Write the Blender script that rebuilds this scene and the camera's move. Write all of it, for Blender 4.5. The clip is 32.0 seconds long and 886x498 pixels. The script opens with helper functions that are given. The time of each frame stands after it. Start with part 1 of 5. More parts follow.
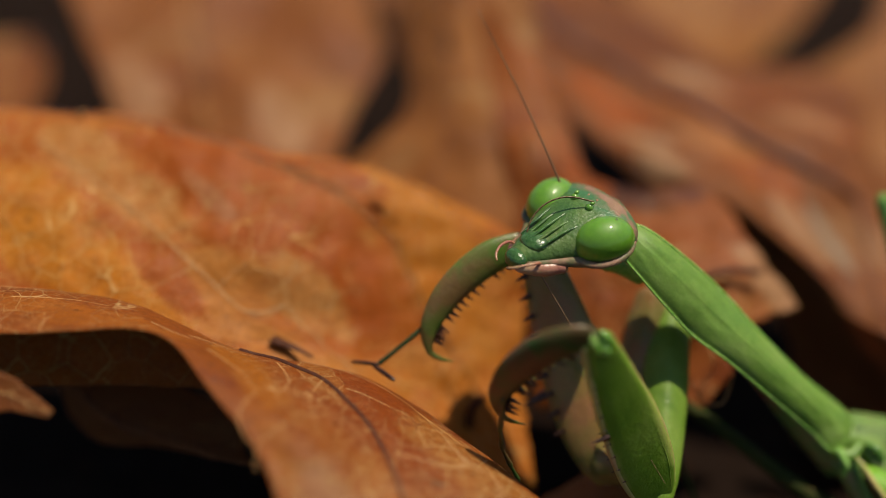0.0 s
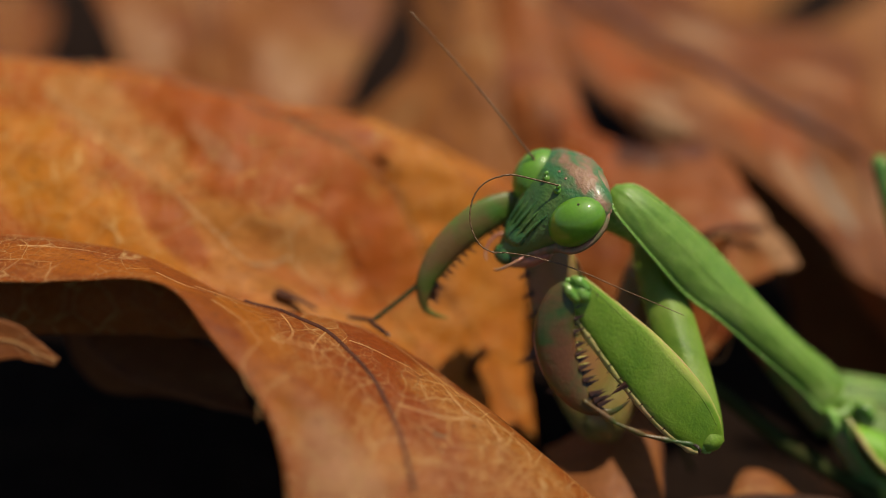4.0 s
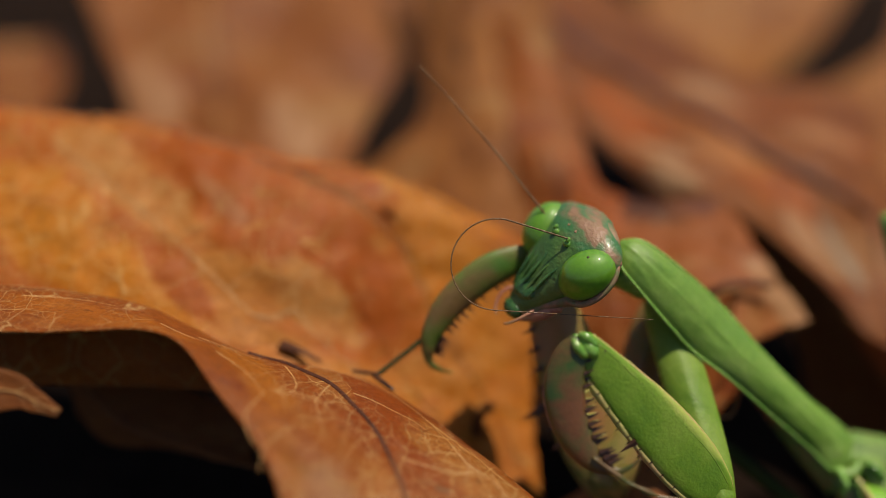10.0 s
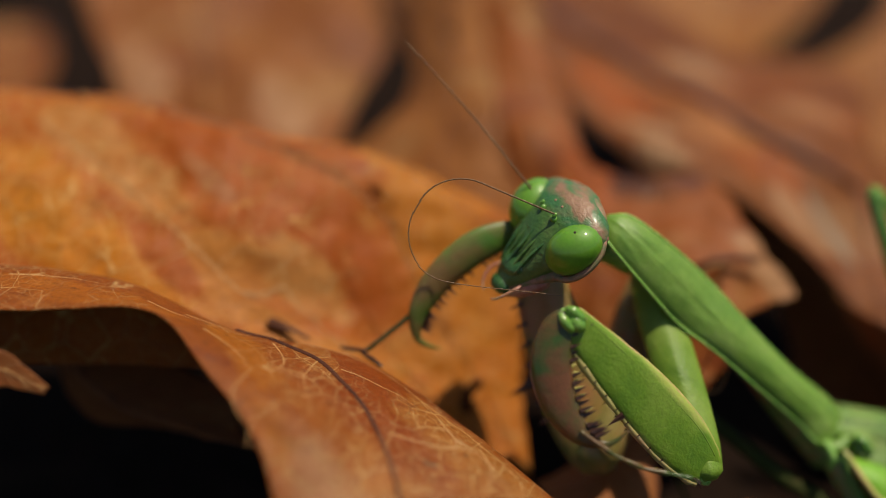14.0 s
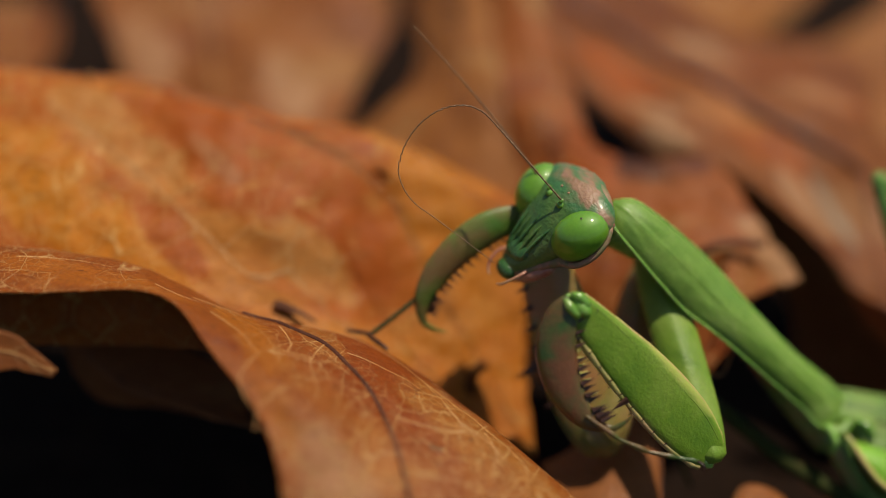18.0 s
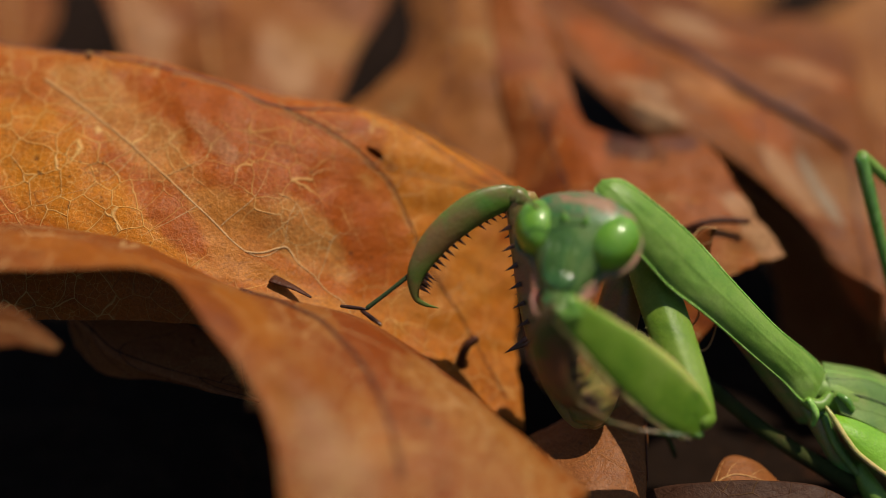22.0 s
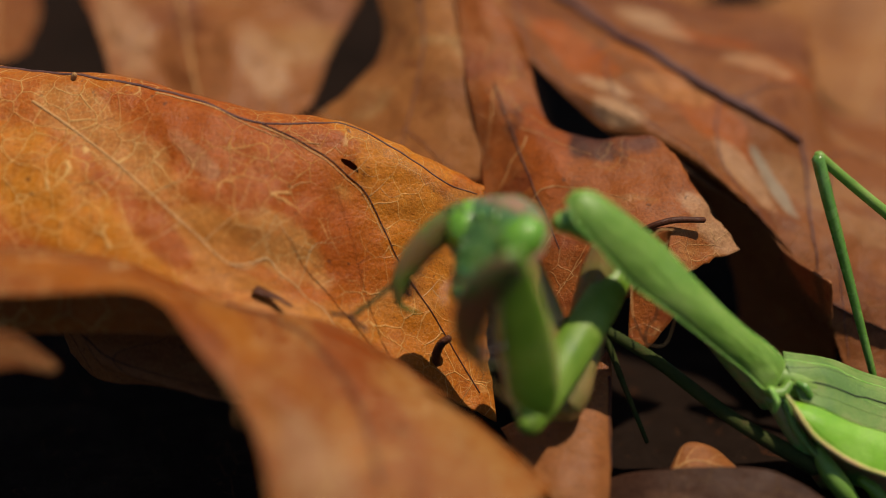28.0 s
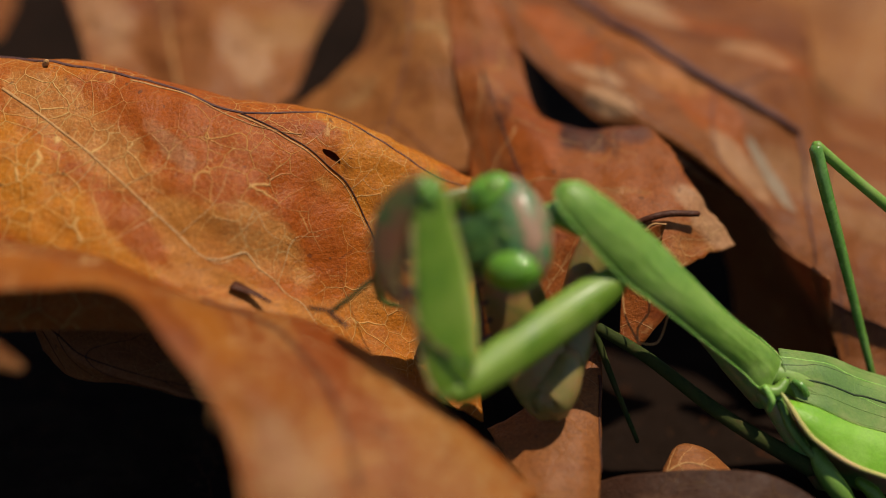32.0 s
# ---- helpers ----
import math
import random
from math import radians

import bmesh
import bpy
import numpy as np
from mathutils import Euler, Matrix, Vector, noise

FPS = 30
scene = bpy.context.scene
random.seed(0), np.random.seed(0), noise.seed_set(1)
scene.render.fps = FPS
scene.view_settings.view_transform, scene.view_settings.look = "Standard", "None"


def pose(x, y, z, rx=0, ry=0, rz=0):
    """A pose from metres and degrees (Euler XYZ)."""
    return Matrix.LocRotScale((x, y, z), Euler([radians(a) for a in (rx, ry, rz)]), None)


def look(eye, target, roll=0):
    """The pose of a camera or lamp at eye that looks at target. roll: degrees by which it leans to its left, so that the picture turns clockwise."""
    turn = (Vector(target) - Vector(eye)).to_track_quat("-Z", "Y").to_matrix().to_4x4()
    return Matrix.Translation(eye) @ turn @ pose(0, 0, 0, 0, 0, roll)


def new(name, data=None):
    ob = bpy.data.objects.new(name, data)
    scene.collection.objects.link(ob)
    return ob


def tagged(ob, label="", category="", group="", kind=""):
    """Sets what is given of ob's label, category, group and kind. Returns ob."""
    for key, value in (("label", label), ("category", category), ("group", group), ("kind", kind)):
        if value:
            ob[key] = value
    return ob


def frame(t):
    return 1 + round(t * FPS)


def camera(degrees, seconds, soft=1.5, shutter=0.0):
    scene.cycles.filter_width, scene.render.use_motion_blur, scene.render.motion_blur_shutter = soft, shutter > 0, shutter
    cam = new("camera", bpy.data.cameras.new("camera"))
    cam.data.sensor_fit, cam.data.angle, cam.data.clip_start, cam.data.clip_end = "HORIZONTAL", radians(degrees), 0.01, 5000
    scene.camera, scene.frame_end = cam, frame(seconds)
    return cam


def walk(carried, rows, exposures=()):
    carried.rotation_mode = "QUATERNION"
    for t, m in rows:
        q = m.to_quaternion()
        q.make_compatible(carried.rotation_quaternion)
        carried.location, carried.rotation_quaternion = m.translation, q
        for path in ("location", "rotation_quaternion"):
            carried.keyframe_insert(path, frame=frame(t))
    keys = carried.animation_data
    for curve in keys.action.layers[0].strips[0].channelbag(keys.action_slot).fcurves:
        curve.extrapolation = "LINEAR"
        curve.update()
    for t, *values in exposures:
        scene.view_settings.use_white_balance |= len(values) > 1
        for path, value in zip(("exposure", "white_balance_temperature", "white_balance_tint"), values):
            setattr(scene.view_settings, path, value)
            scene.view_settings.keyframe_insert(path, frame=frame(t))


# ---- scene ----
cam = camera(35.72, 32.0, soft=0.65)
PATH = [
    (0, (-0.00054, -0.07750, 0.07430), (-0.00028, 0.00207, 0.03225), -0.57),
    (0.5, (-0.00011, -0.07748, 0.07379), (-0.00063, 0.00284, 0.03319), -0.67),
    (1, (-0.00108, -0.07648, 0.07259), (-0.00126, 0.00438, 0.03308), -0.21),
    (1.5, (-0.00110, -0.07737, 0.07442), (-0.00156, 0.00308, 0.03410), -0.01),
    (2, (-0.00041, -0.07790, 0.07378), (-0.00105, 0.00254, 0.03341), -0.06),
    (2.5, (-0.00027, -0.07815, 0.07398), (-0.00099, 0.00131, 0.03172), -0.09),
    (3, (-0.00026, -0.07781, 0.07332), (-0.00088, 0.00130, 0.03041), -0.13),
    (3.5, (-0.00056, -0.07796, 0.07453), (-0.00072, 0.00037, 0.03020), 0.05),
    (5.5, (0.00001, -0.07793, 0.07433), (0.00006, 0.00006, 0.02941), -0.22),
    (6, (0.00000, -0.07794, 0.07500), (0.00000, 0.00000, 0.03000), 0.00),
    (6.5, (-0.00010, -0.07781, 0.07426), (-0.00003, 0.00042, 0.02976), 0.24),
    (7, (-0.00005, -0.07800, 0.07440), (-0.00016, 0.00021, 0.02988), 0.13),
    (7.5, (0.00015, -0.07796, 0.07377), (-0.00010, 0.00053, 0.02974), 0.11),
    (8, (0.00022, -0.07809, 0.07466), (-0.00031, 0.00036, 0.03054), -0.17),
    (8.5, (0.00027, -0.07779, 0.07444), (-0.00070, 0.00131, 0.03153), -0.24),
    (9, (0.00014, -0.07799, 0.07453), (-0.00109, 0.00183, 0.03297), -0.27),
    (9.5, (0.00021, -0.07795, 0.07445), (-0.00095, 0.00185, 0.03284), -0.19),
    (10, (0.00011, -0.07785, 0.07395), (-0.00087, 0.00213, 0.03269), 0.01),
    (10.5, (0.00061, -0.07845, 0.07388), (-0.00004, 0.00129, 0.03214), 0.07),
    (11, (0.00059, -0.07817, 0.07374), (0.00066, 0.00140, 0.03168), 0.22),
    (11.5, (0.00080, -0.07832, 0.07339), (0.00057, 0.00142, 0.03165), -0.12),
    (12, (0.00066, -0.07846, 0.07409), (0.00039, 0.00108, 0.03198), -0.19),
    (12.5, (0.00035, -0.07798, 0.07366), (0.00006, 0.00160, 0.03162), -0.02),
    (13, (0.00051, -0.07786, 0.07354), (-0.00000, 0.00172, 0.03150), -0.27),
    (13.5, (0.00073, -0.07814, 0.07334), (0.00011, 0.00144, 0.03131), -0.27),
    (15.5, (0.00046, -0.07824, 0.07339), (-0.00026, 0.00111, 0.03093), -0.22),
    (16, (0.00039, -0.07800, 0.07320), (-0.00029, 0.00132, 0.03068), -0.04),
    (16.5, (0.00015, -0.07803, 0.07363), (-0.00017, 0.00085, 0.03030), 0.08),
    (17, (0.00041, -0.07807, 0.07346), (-0.00032, 0.00080, 0.03010), -0.03),
    (17.5, (0.00044, -0.07797, 0.07331), (-0.00048, 0.00108, 0.03029), -0.04),
    (18, (0.00020, -0.07796, 0.07450), (-0.00041, 0.00060, 0.03059), 0.06),
    (18.5, (0.00042, -0.07820, 0.07370), (-0.00042, 0.00056, 0.03015), -0.01),
    (19, (0.00044, -0.07811, 0.07392), (-0.00042, 0.00048, 0.03006), 0.04),
    (19.5, (0.00034, -0.07808, 0.07479), (-0.00033, 0.00010, 0.03021), 0.11),
    (20, (0.00046, -0.07836, 0.07411), (-0.00031, 0.00017, 0.03014), 0.18),
    (20.5, (0.00007, -0.07833, 0.07561), (-0.00027, -0.00039, 0.03061), 0.32),
    (21, (0.00080, -0.07817, 0.07341), (0.00021, 0.00031, 0.02936), 0.22),
    (21.5, (0.00024, -0.07929, 0.07698), (0.00007, -0.00188, 0.03108), 0.44),
    (22, (0.00061, -0.07950, 0.07700), (0.00019, -0.00227, 0.03077), 0.26),
    (22.5, (0.00047, -0.07992, 0.07858), (-0.00018, -0.00265, 0.03244), 0.19),
    (23, (0.00054, -0.08147, 0.08095), (-0.00065, -0.00316, 0.03661), -0.13),
    (23.5, (0.00086, -0.07862, 0.07757), (-0.00005, -0.00043, 0.03301), -0.36),
    (24, (0.00093, -0.07907, 0.07715), (-0.00161, -0.00114, 0.03219), -0.71),
    (24.5, (0.00072, -0.08166, 0.07938), (-0.00128, -0.00418, 0.03363), -0.16),
    (25, (0.00379, -0.08270, 0.08115), (0.00466, -0.00534, 0.03515), 0.62),
    (25.5, (0.00321, -0.08299, 0.08181), (0.00549, -0.00576, 0.03566), 0.40),
    (26, (0.00320, -0.08299, 0.08288), (0.00369, -0.00618, 0.03597), -0.16),
    (26.5, (0.00276, -0.08332, 0.08247), (0.00252, -0.00663, 0.03537), -0.43),
    (28.5, (0.00166, -0.07909, 0.08665), (0.00263, -0.00481, 0.03584), -0.53),
    (29, (0.00246, -0.07679, 0.08342), (0.00420, -0.00248, 0.03267), 0.04),
    (29.5, (0.00297, -0.07736, 0.08394), (0.00535, -0.00350, 0.03256), 0.33),
    (30, (0.00285, -0.07731, 0.08322), (0.00575, -0.00347, 0.03185), 0.28),
    (30.5, (0.00260, -0.07910, 0.08638), (0.00416, -0.00582, 0.03415), -0.44),
    (31, (0.00197, -0.07874, 0.08629), (0.00269, -0.00522, 0.03438), -0.78),
    (31.5, (0.00201, -0.07815, 0.08444), (0.00244, -0.00432, 0.03298), -0.82),
    (32, (0.00275, -0.07785, 0.08419), (0.00345, -0.00368, 0.03323), -0.45),
]
walk(cam, [(t, look(e, g, r)) for t, e, g, r in PATH])

# ---- world, sun, exposure ----
MM = 0.001
SUN_DIR = Vector((0.31, 0.05, 0.95)).normalized()
world = bpy.data.worlds.new("world")
scene.world = world
world.use_nodes = True
wn = world.node_tree.nodes
sky = wn.new("ShaderNodeTexSky")
sky.sky_type = "NISHITA"
sky.sun_disc = False
sky.sun_elevation = math.asin(SUN_DIR.z)
sky.sun_rotation = math.atan2(SUN_DIR.x, SUN_DIR.y)
wn["Background"].inputs["Strength"].default_value = 0.065
world.node_tree.links.new(sky.outputs[0], wn["Background"].inputs["Color"])
sun = new("sun", bpy.data.lights.new("sun", "SUN"))
sun.data.energy = 4.4
sun.data.angle = radians(0.5)
sun.data.color = (1.0, 0.885, 0.71)
sun.matrix_world = look(SUN_DIR * 2, (0, 0, 0))
scene.view_settings.exposure = 0.04


# ---- materials ----
def shader(name):
    m = bpy.data.materials.new(name)
    m.use_nodes = True
    return m, m.node_tree.nodes, m.node_tree.links, m.node_tree.nodes["Principled BSDF"]


def noise_node(n, l, scale, detail=4.0, rough=0.55, vec=None, dist=0.0):
    t = n.new("ShaderNodeTexNoise")
    t.inputs["Scale"].default_value = scale
    t.inputs["Detail"].default_value = detail
    t.inputs["Roughness"].default_value = rough
    t.inputs["Distortion"].default_value = dist
    if vec is not None:
        l.new(vec, t.inputs["Vector"])
    return t.outputs["Fac"]


def ramp(n, l, fac, stops):
    r = n.new("ShaderNodeValToRGB")
    e = r.color_ramp.elements
    while len(e) < len(stops):
        e.new(0.5)
    for k, (p, c) in zip(e, stops):
        k.position = p
        k.color = (*c, 1) if len(c) == 3 else c
    l.new(fac, r.inputs["Fac"])
    return r.outputs["Color"]


def mixc(n, l, fac, a, b, kind="MIX"):
    m = n.new("ShaderNodeMix")
    m.data_type = "RGBA"
    m.blend_type = kind
    for s, v in ((m.inputs[0], fac), (m.inputs[6], a), (m.inputs[7], b)):
        if isinstance(v, (int, float)):
            s.default_value = v
        elif isinstance(v, tuple):
            s.default_value = (*v, 1)
        else:
            l.new(v, s)
    return m.outputs[2]


def math_node(n, l, op, a, b=0.0, clamp=False):
    m = n.new("ShaderNodeMath")
    m.operation = op
    m.use_clamp = clamp
    for s, v in ((m.inputs[0], a), (m.inputs[1], b)):
        if isinstance(v, (int, float)):
            s.default_value = v
        else:
            l.new(v, s)
    return m.outputs[0]


def grey(v):
    return (v, v, v)


def leaf_mat(name, dark, mid, light, gold=None, spec=0.2, vein=(0.62, 0.38, 0.15), net=0.7, rough=0.46, thru=0.17, patch=60.0, cell=330.0, fine_net=0.4, line=0.017):
    """Dry leaf: mottled patches that run along the blade, a net of veins at two sizes, fine grain, slightly see-through."""
    m, n, l, b = shader(name)
    co = n.new("ShaderNodeTexCoord").outputs["Object"]
    warp = n.new("ShaderNodeTexNoise")
    warp.inputs["Scale"].default_value = 220
    warp.inputs["Detail"].default_value = 3
    l.new(co, warp.inputs["Vector"])
    off = n.new("ShaderNodeVectorMath")
    off.operation = "MULTIPLY_ADD"
    off.inputs[1].default_value = (0.0015, 0.0015, 0.0015)
    l.new(warp.outputs["Color"], off.inputs[0])
    l.new(co, off.inputs[2])
    wco = off.outputs[0]
    mp = n.new("ShaderNodeMapping")
    mp.inputs["Rotation"].default_value = (0.2, 0.55, -0.45)
    mp.inputs["Scale"].default_value = (0.5, 1.4, 1.2)
    l.new(co, mp.inputs["Vector"])
    sco = mp.outputs[0]
    big = noise_node(n, l, patch, 4.0, 0.6, sco, 0.5)
    col = ramp(n, l, big, [(0.40, dark), (0.45, mid), (0.56, mid), (0.60, light)])
    if gold is None:
        gold = mid
    if gold:
        g2 = noise_node(n, l, patch * 0.8, 4.0, 0.6, off.outputs[0], 0.3)
        col = mixc(n, l, ramp(n, l, g2, [(0.53, grey(0.0)), (0.60, grey(0.85))]), col, gold)
    col = mixc(n, l, 0.0, col, dark)
    col.node.name = "zones"
    blot = noise_node(n, l, 420, 5.0, 0.68, co)
    col = mixc(n, l, ramp(n, l, blot, [(0.48, grey(0.0)), (0.72, grey(0.4))]), col, dark)
    fine = noise_node(n, l, 4200, 3.0, 0.65, co)
    col = mixc(n, l, 0.55, col, ramp(n, l, fine, [(0.30, grey(0.35)), (0.70, grey(1.0))]), "MULTIPLY")
    mid_grain = noise_node(n, l, 1500, 3.0, 0.7, sco)
    col = mixc(n, l, 0.35, col, ramp(n, l, mid_grain, [(0.35, grey(0.55)), (0.62, grey(1.0))]), "MULTIPLY")
    nets = []
    for sc, w in ((cell, line), (cell * 3.3, 0.036)):
        v = n.new("ShaderNodeTexVoronoi")
        v.feature = "DISTANCE_TO_EDGE"
        v.inputs["Scale"].default_value = sc
        l.new(wco, v.inputs["Vector"])
        nets.append(ramp(n, l, v.outputs["Distance"], [(0.0, grey(1.0)), (w, grey(0.0))]))
    nets[0].node.name, nets[1].node.name = "net_big", "net_fine"
    gate = ramp(n, l, noise_node(n, l, 110, 3.0, 0.6, co), [(0.42, grey(0.05)), (0.58, grey(0.95))])
    gate.node.name = "net_gate"
    f1 = mixc(n, l, 1.0, nets[0], gate, "MULTIPLY")
    f2 = mixc(n, l, 1.0, nets[1], gate, "MULTIPLY")
    k1 = math_node(n, l, "MULTIPLY", f1, net)
    k2 = math_node(n, l, "MULTIPLY", f2, net * fine_net)
    col = mixc(n, l, k1, col, vein)
    col = mixc(n, l, k2, col, vein)
    speck = ramp(n, l, noise_node(n, l, 1100, 2.0, 0.5, co), [(0.70, grey(0.0)), (0.76, grey(0.6))])
    col = mixc(n, l, speck, col, (0.05, 0.022, 0.010))
    ck = n.new("ShaderNodeTexVoronoi")
    ck.feature = "DISTANCE_TO_EDGE"
    ck.inputs["Scale"].default_value = cell * 1.5
    l.new(wco, ck.inputs["Vector"])
    ck_gate = ramp(n, l, noise_node(n, l, 260, 4.0, 0.7, wco), [(0.54, grey(0.0)), (0.62, grey(0.5))])
    crack = mixc(n, l, 1.0, ramp(n, l, ck.outputs["Distance"], [(0.0, grey(1.0)), (0.04, grey(0.0))]), ck_gate, "MULTIPLY")
    col = mixc(n, l, crack, col, (0.10, 0.03, 0.010))
    l.new(col, b.inputs["Base Color"])
    l.new(ramp(n, l, blot, [(0.3, grey(rough - 0.10)), (0.7, grey(rough + 0.16))]), b.inputs["Roughness"])
    b.inputs["Specular IOR Level"].default_value = spec
    h = math_node(n, l, "ADD", math_node(n, l, "MULTIPLY", f1, 0.25), math_node(n, l, "MULTIPLY", fine, 0.3))
    h = math_node(n, l, "ADD", h, math_node(n, l, "MULTIPLY", blot, 1.2))
    bump = n.new("ShaderNodeBump")
    bump.inputs["Strength"].default_value = 0.75
    bump.inputs["Distance"].default_value = 0.0003
    l.new(h, bump.inputs["Height"])
    l.new(bump.outputs[0], b.inputs["Normal"])
    tr = n.new("ShaderNodeBsdfTranslucent")
    l.new(col, tr.inputs["Color"])
    mx = n.new("ShaderNodeMixShader")
    mx.inputs[0].default_value = thru
    l.new(b.outputs[0], mx.inputs[1])
    l.new(tr.outputs[0], mx.inputs[2])
    l.new(mx.outputs[0], n["Material Output"].inputs["Surface"])
    return m


def bare_net(mat, base, x_start, x_full):
    """Where the leaf's skin has weathered off, from one x to another in mm, the vein net lies bare."""
    n, l = mat.node_tree.nodes, mat.node_tree.links
    gate = n["net_gate"].outputs[0]
    targets = [k.to_socket for k in gate.links]
    co = n.new("ShaderNodeTexCoord").outputs["Object"]
    xyz = n.new("ShaderNodeSeparateXYZ")
    l.new(co, xyz.inputs[0])
    x = math_node(n, l, "ADD", math_node(n, l, "MULTIPLY", xyz.outputs["X"], 1 / MM), float(base[0]) - x_start)
    x = math_node(n, l, "MULTIPLY", x, 1 / (x_full - x_start))
    ragged = noise_node(n, l, 150, 4.0, 0.6, co)
    bare = ramp(n, l, math_node(n, l, "ADD", math_node(n, l, "MULTIPLY", x, 0.5), math_node(n, l, "MULTIPLY", ragged, 0.5)), [(0.4, grey(0.0)), (0.7, grey(1.0))])
    both = mixc(n, l, 1.0, gate, bare, "LIGHTEN")
    for socket in targets:
        l.new(both, socket)


def add_zones(mat, base, zones):
    """Colour zones of a leaf: centre, a second point along the zone, half length and half width in mm, colour,
    strength.
    """
    n, l = mat.node_tree.nodes, mat.node_tree.links
    mix = n["zones"]
    col = mix.inputs[6].links[0].from_socket
    co = n.new("ShaderNodeTexCoord").outputs["Object"]
    wob = math_node(n, l, "MULTIPLY", math_node(n, l, "SUBTRACT", noise_node(n, l, 190, 6.0, 0.68, co, 0.4), 0.5), 3.4)
    for c, e, ra, rb, colour, power in zones:
        axis = (Vector(e) - Vector(c)).normalized()
        v = n.new("ShaderNodeVectorMath")
        v.operation = "SUBTRACT"
        l.new(co, v.inputs[0])
        v.inputs[1].default_value = (np.asarray(c) - base) * MM
        dots = []
        for second in (axis, None):
            q = n.new("ShaderNodeVectorMath")
            q.operation = "DOT_PRODUCT"
            l.new(v.outputs[0], q.inputs[0])
            if second is None:
                l.new(v.outputs[0], q.inputs[1])
            else:
                q.inputs[1].default_value = second
            dots.append(q.outputs["Value"])
        along = math_node(n, l, "MULTIPLY", dots[0], dots[0])
        across = math_node(n, l, "SUBTRACT", dots[1], along)
        r = math_node(n, l, "ADD", math_node(n, l, "MULTIPLY", along, 1 / (ra * MM) ** 2), math_node(n, l, "MULTIPLY", across, 1 / (rb * MM) ** 2))
        r = math_node(n, l, "MULTIPLY", math_node(n, l, "ADD", r, wob), 0.25)
        mask = ramp(n, l, r, [(0.17, grey(power)), (0.33, grey(0.0))])
        if colour in (TAN, GOLD, BUFF):
            fine_c, big_c = ((0.66, 0.40, 0.14), (0.72, 0.46, 0.18)) if colour != GOLD else ((0.70, 0.33, 0.05), (0.74, 0.40, 0.10))
            net = math_node(n, l, "MULTIPLY", n["net_fine"].outputs[0], 0.6)
            big = math_node(n, l, "MULTIPLY", n["net_big"].outputs[0], 0.85)
            colour = mixc(n, l, big, mixc(n, l, net, colour, fine_c), big_c)
        col = mixc(n, l, mask, col, colour)
    l.new(col, mix.inputs[6])


def skin_mat(name, a, c, d, rough=0.33, scale=500.0, sss=0.12, bump_d=0.00010, coat=0.15):
    """Insect cuticle: three tones, fine pits, a soft sheen."""
    m, n, l, b = shader(name)
    co = n.new("ShaderNodeTexCoord").outputs["Object"]
    f = noise_node(n, l, scale, 4.0, 0.6, co, 0.3)
    col = ramp(n, l, f, [(0.36, a), (0.5, c), (0.64, d)])
    g = noise_node(n, l, 5200, 2.0, 0.5, co)
    col = mixc(n, l, 0.3, col, ramp(n, l, g, [(0.3, grey(0.5)), (0.7, grey(1.0))]), "MULTIPLY")
    l.new(col, b.inputs["Base Color"])
    l.new(ramp(n, l, f, [(0.3, grey(rough)), (0.7, grey(rough + 0.15))]), b.inputs["Roughness"])
    b.inputs["Specular IOR Level"].default_value = 0.45
    b.inputs["Subsurface Weight"].default_value = sss
    b.inputs["Subsurface Radius"].default_value = (0.6, 1.0, 0.3)
    b.inputs["Subsurface Scale"].default_value = 0.0009
    b.inputs["Coat Weight"].default_value = coat
    b.inputs["Coat Roughness"].default_value = 0.2
    bump = n.new("ShaderNodeBump")
    bump.inputs["Strength"].default_value = 0.5
    bump.inputs["Distance"].default_value = bump_d
    pit = noise_node(n, l, 1500, 3.0, 0.65, co)
    l.new(math_node(n, l, "ADD", math_node(n, l, "MULTIPLY", g, 0.5), math_node(n, l, "MULTIPLY", pit, 1.0)), bump.inputs["Height"])
    l.new(bump.outputs[0], b.inputs["Normal"])
    return m


LEAF_A = leaf_mat("leaf_orange", (0.38, 0.078, 0.006), (0.48, 0.118, 0.008), (0.57, 0.21, 0.034), gold=(0.55, 0.172, 0.012), net=0.75, cell=430, fine_net=0.5, line=0.021, vein=(0.70, 0.42, 0.14))
LEAF_B = leaf_mat("leaf_amber", (0.22, 0.044, 0.0044), (0.3025, 0.0748, 0.0066), (0.396, 0.132, 0.022), gold=(0.34, 0.098, 0.008), net=1.0, cell=420, fine_net=0.6)
LEAF_C = leaf_mat("leaf_russet", (0.255, 0.057, 0.0105), (0.352, 0.094, 0.015), (0.41, 0.156, 0.042), net=0.6, cell=420)
LEAF_D = leaf_mat("leaf_rust_tan", (0.198, 0.0545, 0.0125), (0.275, 0.0865, 0.0200), (0.345, 0.146, 0.050), net=0.2, patch=75, cell=500)
LEAF_E = leaf_mat("leaf_tan", (0.2576, 0.0754, 0.0184), (0.3266, 0.1122, 0.0294), (0.3956, 0.1748, 0.0552), net=0.2, patch=60)
LEAF_F = leaf_mat("leaf_ochre", (0.2838, 0.0946, 0.0224), (0.387, 0.1462, 0.0361), (0.4386, 0.215, 0.0731), net=0.2, patch=90)
LEAF_G = leaf_mat("leaf_brown", (0.32, 0.105, 0.038), (0.41, 0.15, 0.052), (0.48, 0.20, 0.075), thru=0.45, net=0.2)
# brown leaf colour darkened to stand for the shade below the insect
LEAF_R = leaf_mat("leaf_shade_brown", (0.045, 0.020, 0.012), (0.075, 0.032, 0.018), (0.12, 0.055, 0.03), net=0.15, spec=0.12)
